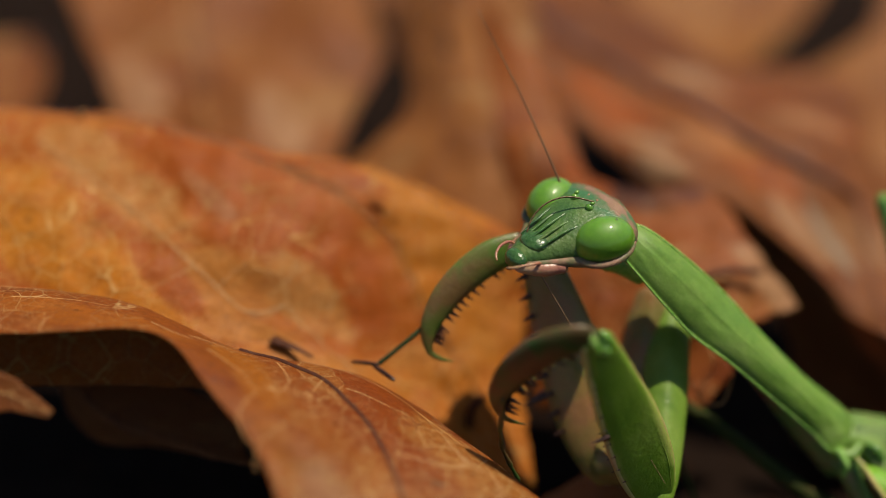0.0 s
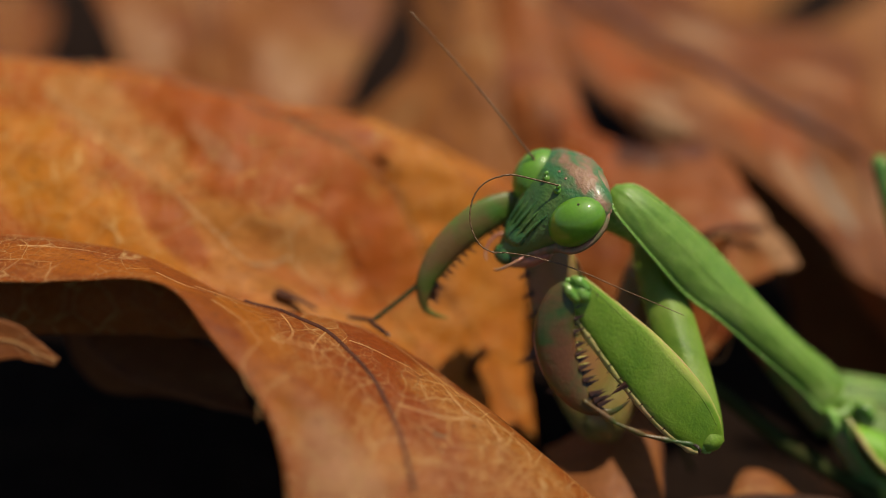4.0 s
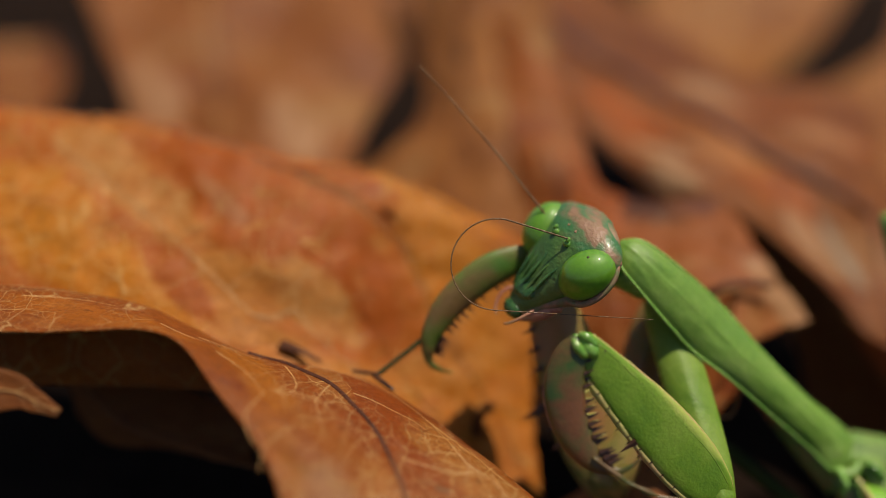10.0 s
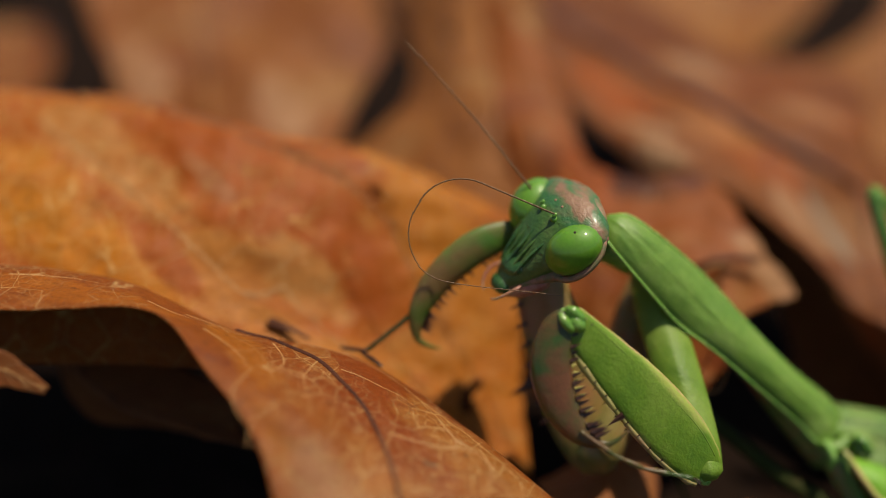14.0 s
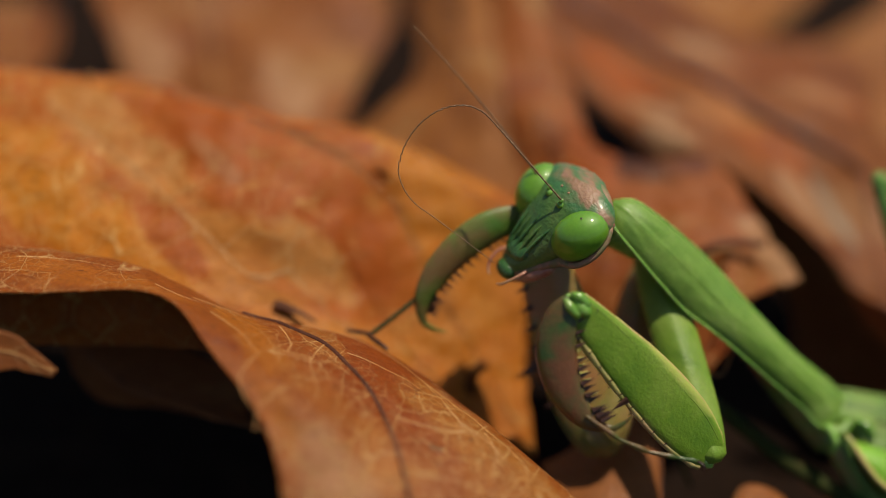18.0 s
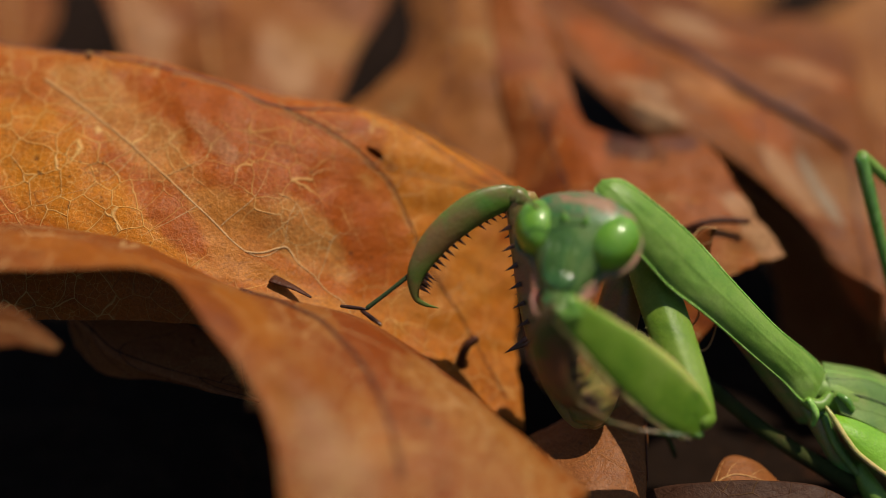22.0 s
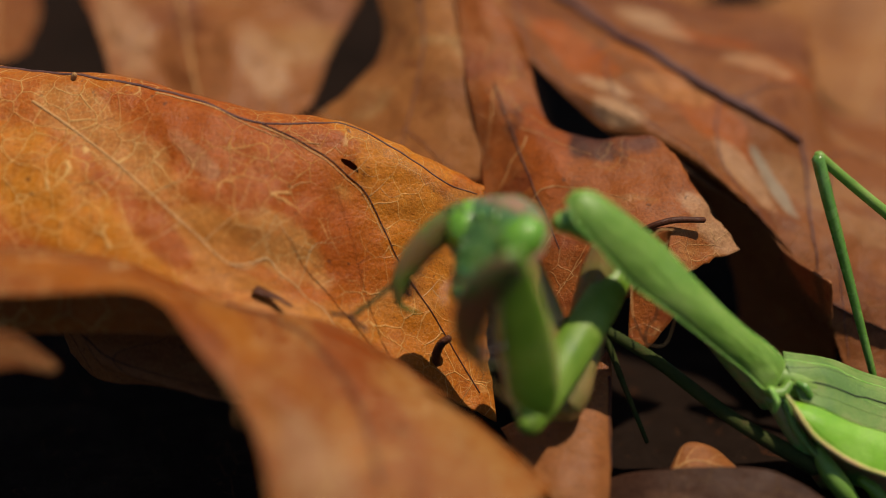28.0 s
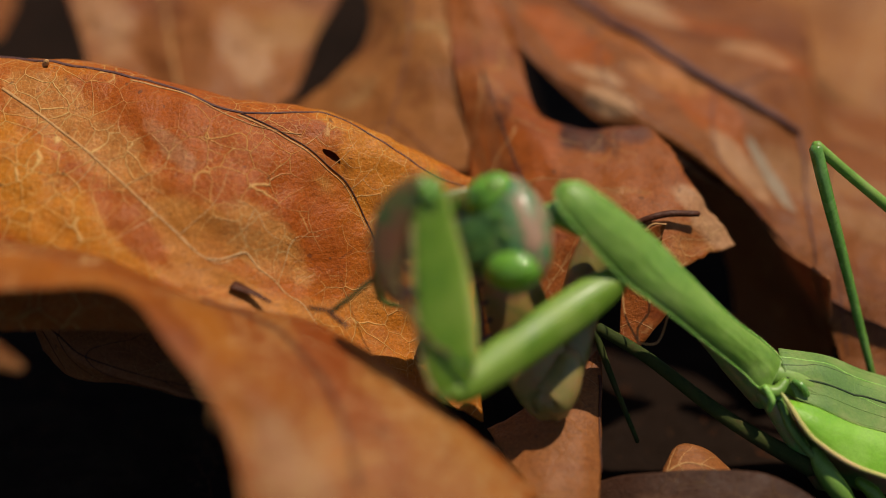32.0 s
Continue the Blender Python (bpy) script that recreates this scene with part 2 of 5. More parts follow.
RIB_LIGHT = leaf_mat("rib_tan", (0.42, 0.19, 0.06), (0.54, 0.28, 0.10), (0.60, 0.36, 0.16), net=0.0, thru=0.0)
RIB_DARK = leaf_mat("rib_dark", (0.05, 0.015, 0.008), (0.09, 0.028, 0.012), (0.16, 0.06, 0.025), net=0.0, thru=0.0)
RIB_PLUM = leaf_mat("rib_plum", (0.085, 0.034, 0.030), (0.13, 0.056, 0.046), (0.20, 0.095, 0.065), net=0.0, thru=0.0)
# soil kept near-black, so its colour stands for shade in the leaf gaps
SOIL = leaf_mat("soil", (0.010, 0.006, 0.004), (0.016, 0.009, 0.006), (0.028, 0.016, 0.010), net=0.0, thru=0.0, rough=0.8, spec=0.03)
GREEN = skin_mat("cuticle_green", (0.125, 0.25, 0.030), (0.165, 0.295, 0.040), (0.205, 0.325, 0.060), rough=0.42, scale=320, coat=0.05, bump_d=0.00004, sss=0.2)
FEMUR_GREEN = skin_mat("femur_green", (0.105, 0.205, 0.013), (0.145, 0.255, 0.018), (0.19, 0.295, 0.034), scale=260, rough=0.42, coat=0.05, sss=0.2)


def edged_mat(name, a, c, d, edge, half):
    """Cuticle whose thin edges turn pale."""
    m = skin_mat(name, a, c, d, scale=260, rough=0.40, coat=0.08, sss=0.35)
    n, l = m.node_tree.nodes, m.node_tree.links
    b = n["Principled BSDF"]
    col = b.inputs["Base Color"].links[0].from_socket
    co = n.new("ShaderNodeTexCoord").outputs["Object"]
    xyz = n.new("ShaderNodeSeparateXYZ")
    l.new(co, xyz.inputs[0])
    z = math_node(n, l, "ABSOLUTE", xyz.outputs["Z"])
    z = math_node(n, l, "MULTIPLY", z, 1.0 / (half * MM))
    z = math_node(n, l, "ADD", z, math_node(n, l, "MULTIPLY", math_node(n, l, "SUBTRACT", noise_node(n, l, 600, 3.0, 0.6, co), 0.5), 0.35))
    l.new(mixc(n, l, ramp(n, l, z, [(0.80, grey(0.0)), (1.02, grey(0.75))]), col, edge), b.inputs["Base Color"])
    return m


FEMUR_EDGED = edged_mat("femur_edged", (0.11, 0.235, 0.012), (0.155, 0.285, 0.016), (0.20, 0.325, 0.030), (0.40, 0.44, 0.10), 1.95)
# olive leg colour with the body's shade darkened into it
MID_LEG = skin_mat("leg_olive_shaded", (0.030, 0.042, 0.010), (0.042, 0.052, 0.012), (0.055, 0.045, 0.015), rough=0.75, coat=0.0)
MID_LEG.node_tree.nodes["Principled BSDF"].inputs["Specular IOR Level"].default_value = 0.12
HIND = skin_mat("hind_green", (0.09, 0.22, 0.03), (0.12, 0.27, 0.04), (0.16, 0.30, 0.06), rough=0.2, coat=0.5)
OLIVE = skin_mat("cuticle_olive", (0.13, 0.13, 0.028), (0.21, 0.17, 0.045), (0.28, 0.15, 0.05), scale=300)
OLIVE_GREEN = skin_mat("dark_green", (0.020, 0.045, 0.010), (0.030, 0.055, 0.012), (0.045, 0.06, 0.014), rough=0.6, coat=0.0)
TIBIA = skin_mat("tibia_green_brown", (0.085, 0.19, 0.022), (0.14, 0.16, 0.032), (0.20, 0.12, 0.036), scale=260)
SHANK = skin_mat("shank_mottled", (0.045, 0.090, 0.015), (0.11, 0.072, 0.02), (0.15, 0.058, 0.02), scale=420, rough=0.3, coat=0.12, sss=0.12)
FAR_BROWN = skin_mat("femur_brown", (0.17, 0.16, 0.035), (0.29, 0.20, 0.055), (0.36, 0.18, 0.065), scale=260, rough=0.35, sss=0.35)
BULB = skin_mat("joint_tan", (0.17, 0.16, 0.035), (0.26, 0.20, 0.055), (0.32, 0.19, 0.065), scale=380, rough=0.3, coat=0.2, sss=0.3)
RIM_GREEN = skin_mat("rim_pale_green", (0.16, 0.40, 0.05), (0.24, 0.48, 0.08), (0.34, 0.55, 0.14), scale=2500, rough=0.35)
UNDER = skin_mat("underside", (0.10, 0.26, 0.05), (0.20, 0.22, 0.07), (0.34, 0.16, 0.08), scale=300)
RIM = skin_mat("rim_yellow", (0.40, 0.40, 0.10), (0.52, 0.46, 0.14), (0.60, 0.40, 0.18), scale=300)
WING = skin_mat("tegmen_green", (0.095, 0.19, 0.035), (0.135, 0.235, 0.042), (0.19, 0.26, 0.065), scale=380, rough=0.5, coat=0.0)
LIME = skin_mat("tegmen_lime", (0.15, 0.36, 0.018), (0.19, 0.41, 0.022), (0.23, 0.45, 0.045), scale=260, rough=0.35)
FACE = skin_mat("face_green", (0.03, 0.09, 0.022), (0.05, 0.135, 0.03), (0.09, 0.20, 0.045), scale=600, rough=0.2, bump_d=0.00025, coat=0.4)


def head_mat():
    """Green face; the back of the head is mottled pink, brown and green."""
    m = skin_mat("head_mottled", (0.045, 0.12, 0.025), (0.075, 0.165, 0.03), (0.12, 0.195, 0.045), scale=430, rough=0.38, bump_d=0.00022, coat=0.16)
    n, l = m.node_tree.nodes, m.node_tree.links
    b = n["Principled BSDF"]
    green = b.inputs["Base Color"].links[0].from_socket
    co = n.new("ShaderNodeTexCoord").outputs["Object"]
    xyz = n.new("ShaderNodeSeparateXYZ")
    l.new(co, xyz.inputs[0])
    f = noise_node(n, l, 520, 3.0, 0.6, co, 0.8)
    h = math_node(n, l, "ADD", math_node(n, l, "MULTIPLY", xyz.outputs["Y"], 760.0), f)
    mask = ramp(n, l, math_node(n, l, "MULTIPLY", h, 0.5), [(0.36, grey(0.0)), (0.52, grey(0.9))])
    g = noise_node(n, l, 480, 3.0, 0.55, co, 0.6)
    pink = ramp(n, l, g, [(0.46, (0.045, 0.15, 0.05)), (0.53, (0.12, 0.15, 0.065)), (0.59, (0.26, 0.14, 0.085)), (0.70, (0.32, 0.17, 0.11))])
    l.new(mixc(n, l, mask, green, pink), b.inputs["Base Color"])
    return m


HEAD = head_mat()
PINK = skin_mat("rim_pink", (0.10, 0.16, 0.05), (0.20, 0.15, 0.07), (0.34, 0.18, 0.11), scale=900, rough=0.5, coat=0.06)
JAW = skin_mat("jaw_pink", (0.35, 0.13, 0.09), (0.46, 0.24, 0.14), (0.50, 0.36, 0.20), scale=500)


def eye_mat():
    """Clear green eye; its hind border shades into pink and brown."""
    m = skin_mat("eye_green", (0.10, 0.27, 0.010), (0.135, 0.32, 0.012), (0.18, 0.35, 0.025), rough=0.46, scale=150, coat=0.8, bump_d=0.00001, sss=0.4)
    n, l = m.node_tree.nodes, m.node_tree.links
    b = n["Principled BSDF"]
    col = b.inputs["Base Color"].links[0].from_socket
    co = n.new("ShaderNodeTexCoord").outputs["Object"]
    xyz = n.new("ShaderNodeSeparateXYZ")
    l.new(co, xyz.inputs[0])
    z = math_node(n, l, "MULTIPLY", xyz.outputs["Z"], 1.0 / (1.32 * MM))
    z = math_node(n, l, "ADD", z, math_node(n, l, "MULTIPLY", math_node(n, l, "SUBTRACT", noise_node(n, l, 500, 3.0, 0.6, co), 0.5), 0.3))
    z = math_node(n, l, "ADD", math_node(n, l, "MULTIPLY", z, 0.5), 0.5)
    edge = ramp(n, l, z, [(0.20, (0.26, 0.13, 0.085)), (0.31, (0.34, 0.16, 0.12)), (0.37, (0.12, 0.13, 0.03)), (0.43, (0.13, 0.31, 0.012))])
    l.new(mixc(n, l, ramp(n, l, z, [(0.40, grey(1.0)), (0.47, grey(0.0))]), col, edge), b.inputs["Base Color"])
    b.inputs["Coat Roughness"].default_value = 0.07
    return m


EYE = eye_mat()
EYE_RIM = skin_mat("knee_green", (0.10, 0.27, 0.03), (0.15, 0.33, 0.04), (0.22, 0.36, 0.07), rough=0.18, coat=0.6)
DARK = skin_mat("spine_dark", (0.03, 0.012, 0.008), (0.05, 0.02, 0.012), (0.09, 0.035, 0.02), sss=0.0)
THREAD = skin_mat("antenna_brown", (0.10, 0.05, 0.02), (0.18, 0.10, 0.04), (0.26, 0.16, 0.06), sss=0.0)


# ---- mesh helpers ----
def mesh_ob(name, verts, faces, mat, parent=None, label="", smooth=True):
    me = bpy.data.meshes.new(name)
    me.from_pydata([tuple(v) for v in verts], [], faces)
    if smooth:
        me.polygons.foreach_set("use_smooth", [True] * len(me.polygons))
    me.materials.append(mat)
    me.update()
    ob = new(name, me)
    if parent is not None:
        ob.parent = parent
    if label:
        ob["label"] = label
    return ob


def curve_through(ctrl, count):
    """Catmull-Rom samples along the first axis."""
    c = np.asarray(ctrl, float)
    k = len(c)
    s = np.linspace(0, k - 1, count)
    i = np.clip(s.astype(int), 0, k - 2)
    f = (s - i).reshape((-1,) + (1,) * (c.ndim - 1))
    p0, p1 = np.where((i == 0).reshape(f.shape), 2 * c[i] - c[i + 1], c[np.maximum(i - 1, 0)]), c[i]
    p2 = c[i + 1]
    p3 = np.where((i == k - 2).reshape(f.shape), 2 * c[i + 1] - c[i], c[np.minimum(i + 2, k - 1)])
    return 0.5 * (2 * p1 + (p2 - p0) * f + (2 * p0 - 5 * p1 + 4 * p2 - p3) * f ** 2 + (3 * p1 - p0 - 3 * p2 + p3) * f ** 3)


def patch(ctrl, nu, nv):
    a = curve_through(np.asarray(ctrl, float), nv)
    return curve_through(a.transpose(1, 0, 2), nu).transpose(1, 0, 2)


def normals(g):
    du, dv = np.gradient(g, axis=1), np.gradient(g, axis=0)
    nn = np.cross(du, dv)
    nn = nn / np.maximum(np.linalg.norm(nn, axis=2, keepdims=True), 1e-9)
    return nn if nn[..., 2].mean() > 0 else -nn


def sheet(ctrl, nu=64, nv=64, wave=0.35, ragged=0.012, seed=0.0, flip=1.0):
    """A leaf's surface in mm: a smooth sheet with buckles, and an uneven margin."""
    g = patch(ctrl, nu, nv)
    u = np.linspace(0, nu - 1, nu)
    out = g.copy()
    for r in range(nv):
        a = ragged * (nu - 1) * (noise.noise((r * 0.17 + seed, 3.1, 0)) + 0.6 * noise.noise((r * 0.6 + seed, 9.1, 0)))
        z = ragged * (nu - 1) * (noise.noise((r * 0.17 + seed, 7.7, 0)) + 0.6 * noise.noise((r * 0.6 + seed, 1.3, 0)))
        uu = np.clip(a + u * (nu - 1 - a - z) / (nu - 1), 0, nu - 1)
        for k in range(3):
            out[r, :, k] = np.interp(uu, u, g[r, :, k])
    g = out.copy()
    v = np.linspace(0, nv - 1, nv)
    for c in range(nu):
        a = ragged * (nv - 1) * (noise.noise((c * 0.17 + seed, 13.1, 0)) + 0.6 * noise.noise((c * 0.6 + seed, 19.1, 0)))
        z = ragged * (nv - 1) * (noise.noise((c * 0.17 + seed, 17.7, 0)) + 0.6 * noise.noise((c * 0.6 + seed, 11.3, 0)))
        vv = np.clip(a + v * (nv - 1 - a - z) / (nv - 1), 0, nv - 1)
        for k in range(3):
            out[:, c, k] = np.interp(vv, v, g[:, c, k])
    nn = normals(out)
    d = np.zeros(out.shape[:2])
    for r in range(nv):
        for c in range(nu):
            p = Vector(out[r, c])
            d[r, c] = noise.noise(p * 0.14 + Vector((seed, 0, 0))) + 0.35 * noise.noise(p * 0.5 + Vector((0, seed, 0)))
    return out + nn * d[..., None] * wave


def solid_sheet(name, g, mat, thick=0.22, parent=None, label="", holes=()):
    nv, nu = g.shape[:2]
    nn = normals(g)
    top, low = (g + nn * thick / 2).reshape(-1, 3), (g - nn * thick / 2).reshape(-1, 3)
    verts = np.concatenate([top, low]) * MM
    k, faces = nu * nv, []
    gone = np.zeros((nv - 1, nu - 1), bool)
    for point, half_c, half_r, shear in holes:
        r0, c0 = np.unravel_index(int(np.argmin(((g - np.array(point)) ** 2).sum(2))), (nv, nu))

        def share(r, c):
            return math.hypot((c - c0) / half_c, (r - r0 - shear * (c - c0)) / half_r)

        for r in range(nv - 1):
            for c in range(nu - 1):
                gone[r, c] |= share(r + 0.5, c + 0.5) < 1
        for r in range(1, nv - 1):
            for c in range(1, nu - 1):
                if 0 < gone[r - 1:r + 1, c - 1:c + 1].sum() < 4:
                    q = max(share(r, c), 0.3)
                    dc = (c - c0) * (1 / q - 1)
                    dr = (r - r0) * (1 / q - 1)
                    m = max(1.0, math.hypot(dc, dr) / 0.9)
                    step = (g[r, c + 1] - g[r, c]) * dc / m + (g[r + 1, c] - g[r, c]) * dr / m
                    for e in (r * nu + c, k + r * nu + c):
                        verts[e] += step * MM
    for r in range(nv - 1):
        for c in range(nu - 1):
            if gone[r, c]:
                continue
            a = r * nu + c
            faces.append((a, a + 1, a + nu + 1, a + nu))
            faces.append((k + a, k + a + nu, k + a + nu + 1, k + a + 1))
    ring = [c for c in range(nu)] + [r * nu + nu - 1 for r in range(1, nv)] + [(nv - 1) * nu + c for c in range(nu - 2, -1, -1)] + [r * nu for r in range(nv - 2, 0, -1)]
    for i, a in enumerate(ring):
        b = ring[(i + 1) % len(ring)]
        faces.append((b, a, k + a, k + b))
    return mesh_ob(name, verts, faces, mat, parent, label)


def tube_data(path, radii, seg=12, flat=(1.0, 1.0), up=(0, 0, 1), power=1.0):
    """Verts and faces of a tube along a path in mm, with closed rounded ends."""
    p = np.asarray(path, float)
    r = np.asarray(radii, float)
    if r.ndim == 1:
        r = np.stack([r * flat[0], r * flat[1]], 1)
    d = np.gradient(p, axis=0)
    d /= np.linalg.norm(d, axis=1, keepdims=True)
    p = np.concatenate([[p[0] - d[0] * r[0].min() * 0.6], p, [p[-1] + d[-1] * r[-1].min() * 0.6]])
    r = np.concatenate([[r[0] * 0.45], r, [r[-1] * 0.45]])
    d = np.concatenate([[d[0]], d, [d[-1]]])
    u = np.asarray(up, float)
    verts, faces = [], []
    for i in range(len(p)):
        side = np.cross(d[i], u)
        side /= max(np.linalg.norm(side), 1e-6)
        top = np.cross(side, d[i])
        for k in range(seg):
            a = 2 * math.pi * k / seg
            ca, sa = math.cos(a), math.sin(a)
            ca, sa = math.copysign(abs(ca) ** power, ca), math.copysign(abs(sa) ** power, sa)
            verts.append(p[i] + side * ca * r[i, 0] + top * sa * r[i, 1])
    for i in range(len(p) - 1):
        for k in range(seg):
            a, b = i * seg + k, i * seg + (k + 1) % seg
            faces.append((a, b, b + seg, a + seg))
    faces.append(tuple(range(seg - 1, -1, -1)))
    faces.append(tuple((len(p) - 1) * seg + k for k in range(seg)))
    return np.array(verts), faces


def tube(name, path, radii, mat, parent=None, label="", count=0, **kw):
    if count:
        path, radii = curve_through(path, count), curve_through(np.asarray(radii, float), count)
    v, f = tube_data(path, radii, **kw)
    return mesh_ob(name, v * MM, f, mat, parent, label)


def on_sheet(g, pts, lift=0.1, count=40):
    """A path in mm that follows the given points, laid on a sheet."""
    flat, nn = g.reshape(-1, 3), normals(g).reshape(-1, 3)
    path = curve_through(pts, count)
    for step in range(4):
        out = []
        for p in path:
            i = int(np.argmin(((flat - p) ** 2).sum(1)))
            out.append(p - nn[i] * float((p - flat[i]) @ nn[i]) + nn[i] * (lift if step == 3 else 0))
        path = np.array(out)
        if step < 3:
            path[1:-1] = (path[:-2] + 2 * path[1:-1] + path[2:]) / 4
    return path


def vein(g, leaf_ob, pts, width, mat, lift=0.06, name="vein", label="", thin=0.35, count=40):
    base = np.array(leaf_ob.location) / MM
    path = on_sheet(g, np.asarray(pts, float) - base, lift + 0.09, count)
    return tube(name, path, np.linspace(width, width * thin, len(path)), mat, leaf_ob, label, seg=8, flat=(1.0, 0.55))


def pinnate(g, leaf_ob, start, end, sides, mat, width, seed=0, reach=0.45, lift=0.04, main=True):
    """A midrib from share (u, v) to share (u, v) of a sheet, with side veins."""
    nv, nu = g.shape[:2]
    rnd = random.Random(seed)
    base = np.array(leaf_ob.location) / MM

    def at(u, v):
        return g[int(min(max(v, 0.01), 0.99) * (nv - 1)), int(min(max(u, 0.01), 0.99) * (nu - 1))] + base

    s, e = np.array(start, float), np.array(end, float)
    if main:
        vein(g, leaf_ob, [at(*(s + (e - s) * k / 5)) for k in range(6)], width, mat, lift, "midrib")
    d = e - s
    side = np.array((-d[1], d[0]))
    for k in range(sides):
        f = 0.08 + 0.84 * k / max(sides - 1, 1)
        for sg in (1, -1):
            o = s + d * (f + rnd.uniform(-0.03, 0.03))
            pts = [at(*(o + side * sg * reach * q + d * 0.22 * q ** 1.4)) for q in (0, 0.25, 0.5, 0.75, 1.0)]
            vein(g, leaf_ob, pts, width * rnd.uniform(0.3, 0.5), mat, lift, count=24)


# ---- ground ----
gx = np.array([[(-1 + 2 * c / 60, -1 + 2 * r / 60, 0) for c in range(61)] for r in range(61)])
gx = np.sign(gx) * np.abs(gx) ** 5 * 200000
for r in range(61):
    for c in range(61):
        p = gx[r, c]
        gx[r, c, 2] = 1.5 * noise.noise(Vector((p[0] * 0.1, p[1] * 0.1, 0))) if abs(p[0]) < 400 and abs(p[1]) < 400 else 0 
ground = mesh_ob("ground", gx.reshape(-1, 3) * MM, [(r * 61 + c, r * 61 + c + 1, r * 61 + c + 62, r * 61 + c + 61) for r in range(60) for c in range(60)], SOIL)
tagged(ground, "soil under the leaf litter, near-black to stand for shade", "soil", kind="structure")


# ---- leaves ----
def leaf(ctrl, mat, label, seed, holes=(), **kw):
    g = sheet(ctrl, seed=seed, **kw)
    centre = g.reshape(-1, 3).mean(0)
    base = np.array((centre[0], centre[1], g[..., 2].min()))
    root = new("dry_leaf")
    root.location = base * MM
    tagged(root, label, "leaf", "leaf litter")
    solid_sheet("blade", g - base, mat, parent=root, holes=[(np.array(h[0]) - base,) + tuple(h[1:]) for h in holes])
    return g - base, root


A_CTRL = [
    [(-55.0, 42.4, 23.4), (-39.8, 39.4, 22.2), (-28.2, 36.7, 21.7), (-17.0, 34.7, 20.2), (-6.0, 32.5, 18.2), (5.9, 29.1, 14.5)],
    [(-48.2, 29.6, 33.3), (-35.0, 27.9, 32.3), (-24.8, 26.4, 31.8), (-14.9, 24.0, 29.6), (-5.1, 23.6, 27.8), (6.2, 23.2, 22.2)],
    [(-45.4, 19.9, 30.4), (-33.3, 19.9, 29.5), (-23.8, 18.4, 27.9), (-14.1, 15.6, 26.1), (-5.0, 17.7, 22.6), (6.4, 19.3, 17.5)],
    [(-44.3, 13.3, 25.0), (-32.3, 13.0, 24.6), (-23.0, 12.1, 24.0), (-14.0, 12.0, 21.8), (-4.5, 13.5, 17.3), (6.3, 15.5, 12.9)],
    [(-43.6, 7.3, 18.6), (-31.8, 7.2, 18.5), (-22.7, 7.2, 18.5), (-12.8, 6.7, 17.6), (-3.0, 8.8, 13.2), (6.7, 9.5, 6.4)],
]
GA, leaf_a = leaf(A_CTRL, LEAF_A, "curled orange-brown dry leaf with a pale vein net", 1.3, nu=230, nv=200, ragged=0.006, wave=0.55, holes=[((-5.5, 20.8, 26.0), 3.8, 1.7, 0.6)])
B_CTRL = [
    [(-37.6, 1.4, 26.4), (-30.0, 1.5, 26.5), (-25.0, 1.5, 26.6), (-19.1, 0.5, 26.9), (-15.2, -3.6, 24.9), (-12.4, -6.7, 23.1), (-10.7, -10.0, 21.1), (-9.8, -13.6, 18.4), (-8.9, -17.5, 15.2)],
    [(-38.4, 4.0, 26.9), (-30.6, 3.9, 26.7), (-24.2, 3.7, 26.4), (-17.4, 1.5, 25.6), (-12.9, -2.1, 24.3), (-8.5, -5.6, 22.7), (-6.3, -8.2, 20.6), (-3.7, -11.6, 18.4), (-0.8, -15.5, 15.1)],
    [(-40.0, 8.5, 26.8), (-31.9, 8.2, 26.2), (-22.9, 7.6, 25.2), (-15.5, 5.6, 22.6), (-10.2, 4.5, 21.8), (-5.7, 2.8, 20.8), (-1.7, -1.3, 19.7), (2.5, -5.3, 17.9), (7.2, -10.1, 14.8)],
    [(-42.9, 13.9, 22.0), (-33.8, 12.8, 22.2), (-22.4, 11.1, 21.2), (-14.8, 8.1, 20.0), (-8.1, 6.9, 19.9), (-3.9, 5.1, 18.9), (0.2, 2.9, 17.0), (4.6, -1.3, 15.8), (10.5, -6.2, 13.3)],
]
GB, leaf_b = leaf(B_CTRL, LEAF_B, "arched amber dry leaf with a dark midrib", 4.7, nu=110, nv=60, ragged=0.004, wave=0.2)
C_CTRL = [
    [(3.3, 53.7, 33.7), (6.1, 47.6, 32.4), (8.8, 42.8, 30.1), (10.4, 39.7, 28.8)],
    [(4.9, 37.2, 26.7), (8.0, 34.7, 26.1), (11.0, 32.7, 24.8), (13.5, 30.3, 22.9)],
    [(6.1, 29.7, 20.9), (11.4, 26.3, 22.5), (16.5, 25.9, 22.9), (22.0, 27.9, 24.4)],
    [(6.5, 22.5, 16.1), (12.6, 19.8, 18.3), (18.9, 18.6, 20.2), (25.3, 22.6, 21.2)],
    [(7.6, 15.9, 9.5), (13.8, 14.1, 14.4), (20.5, 14.5, 17.1), (29.1, 19.4, 17.6)],
]
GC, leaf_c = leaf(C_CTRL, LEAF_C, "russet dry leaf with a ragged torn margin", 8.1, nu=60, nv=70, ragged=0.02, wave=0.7)
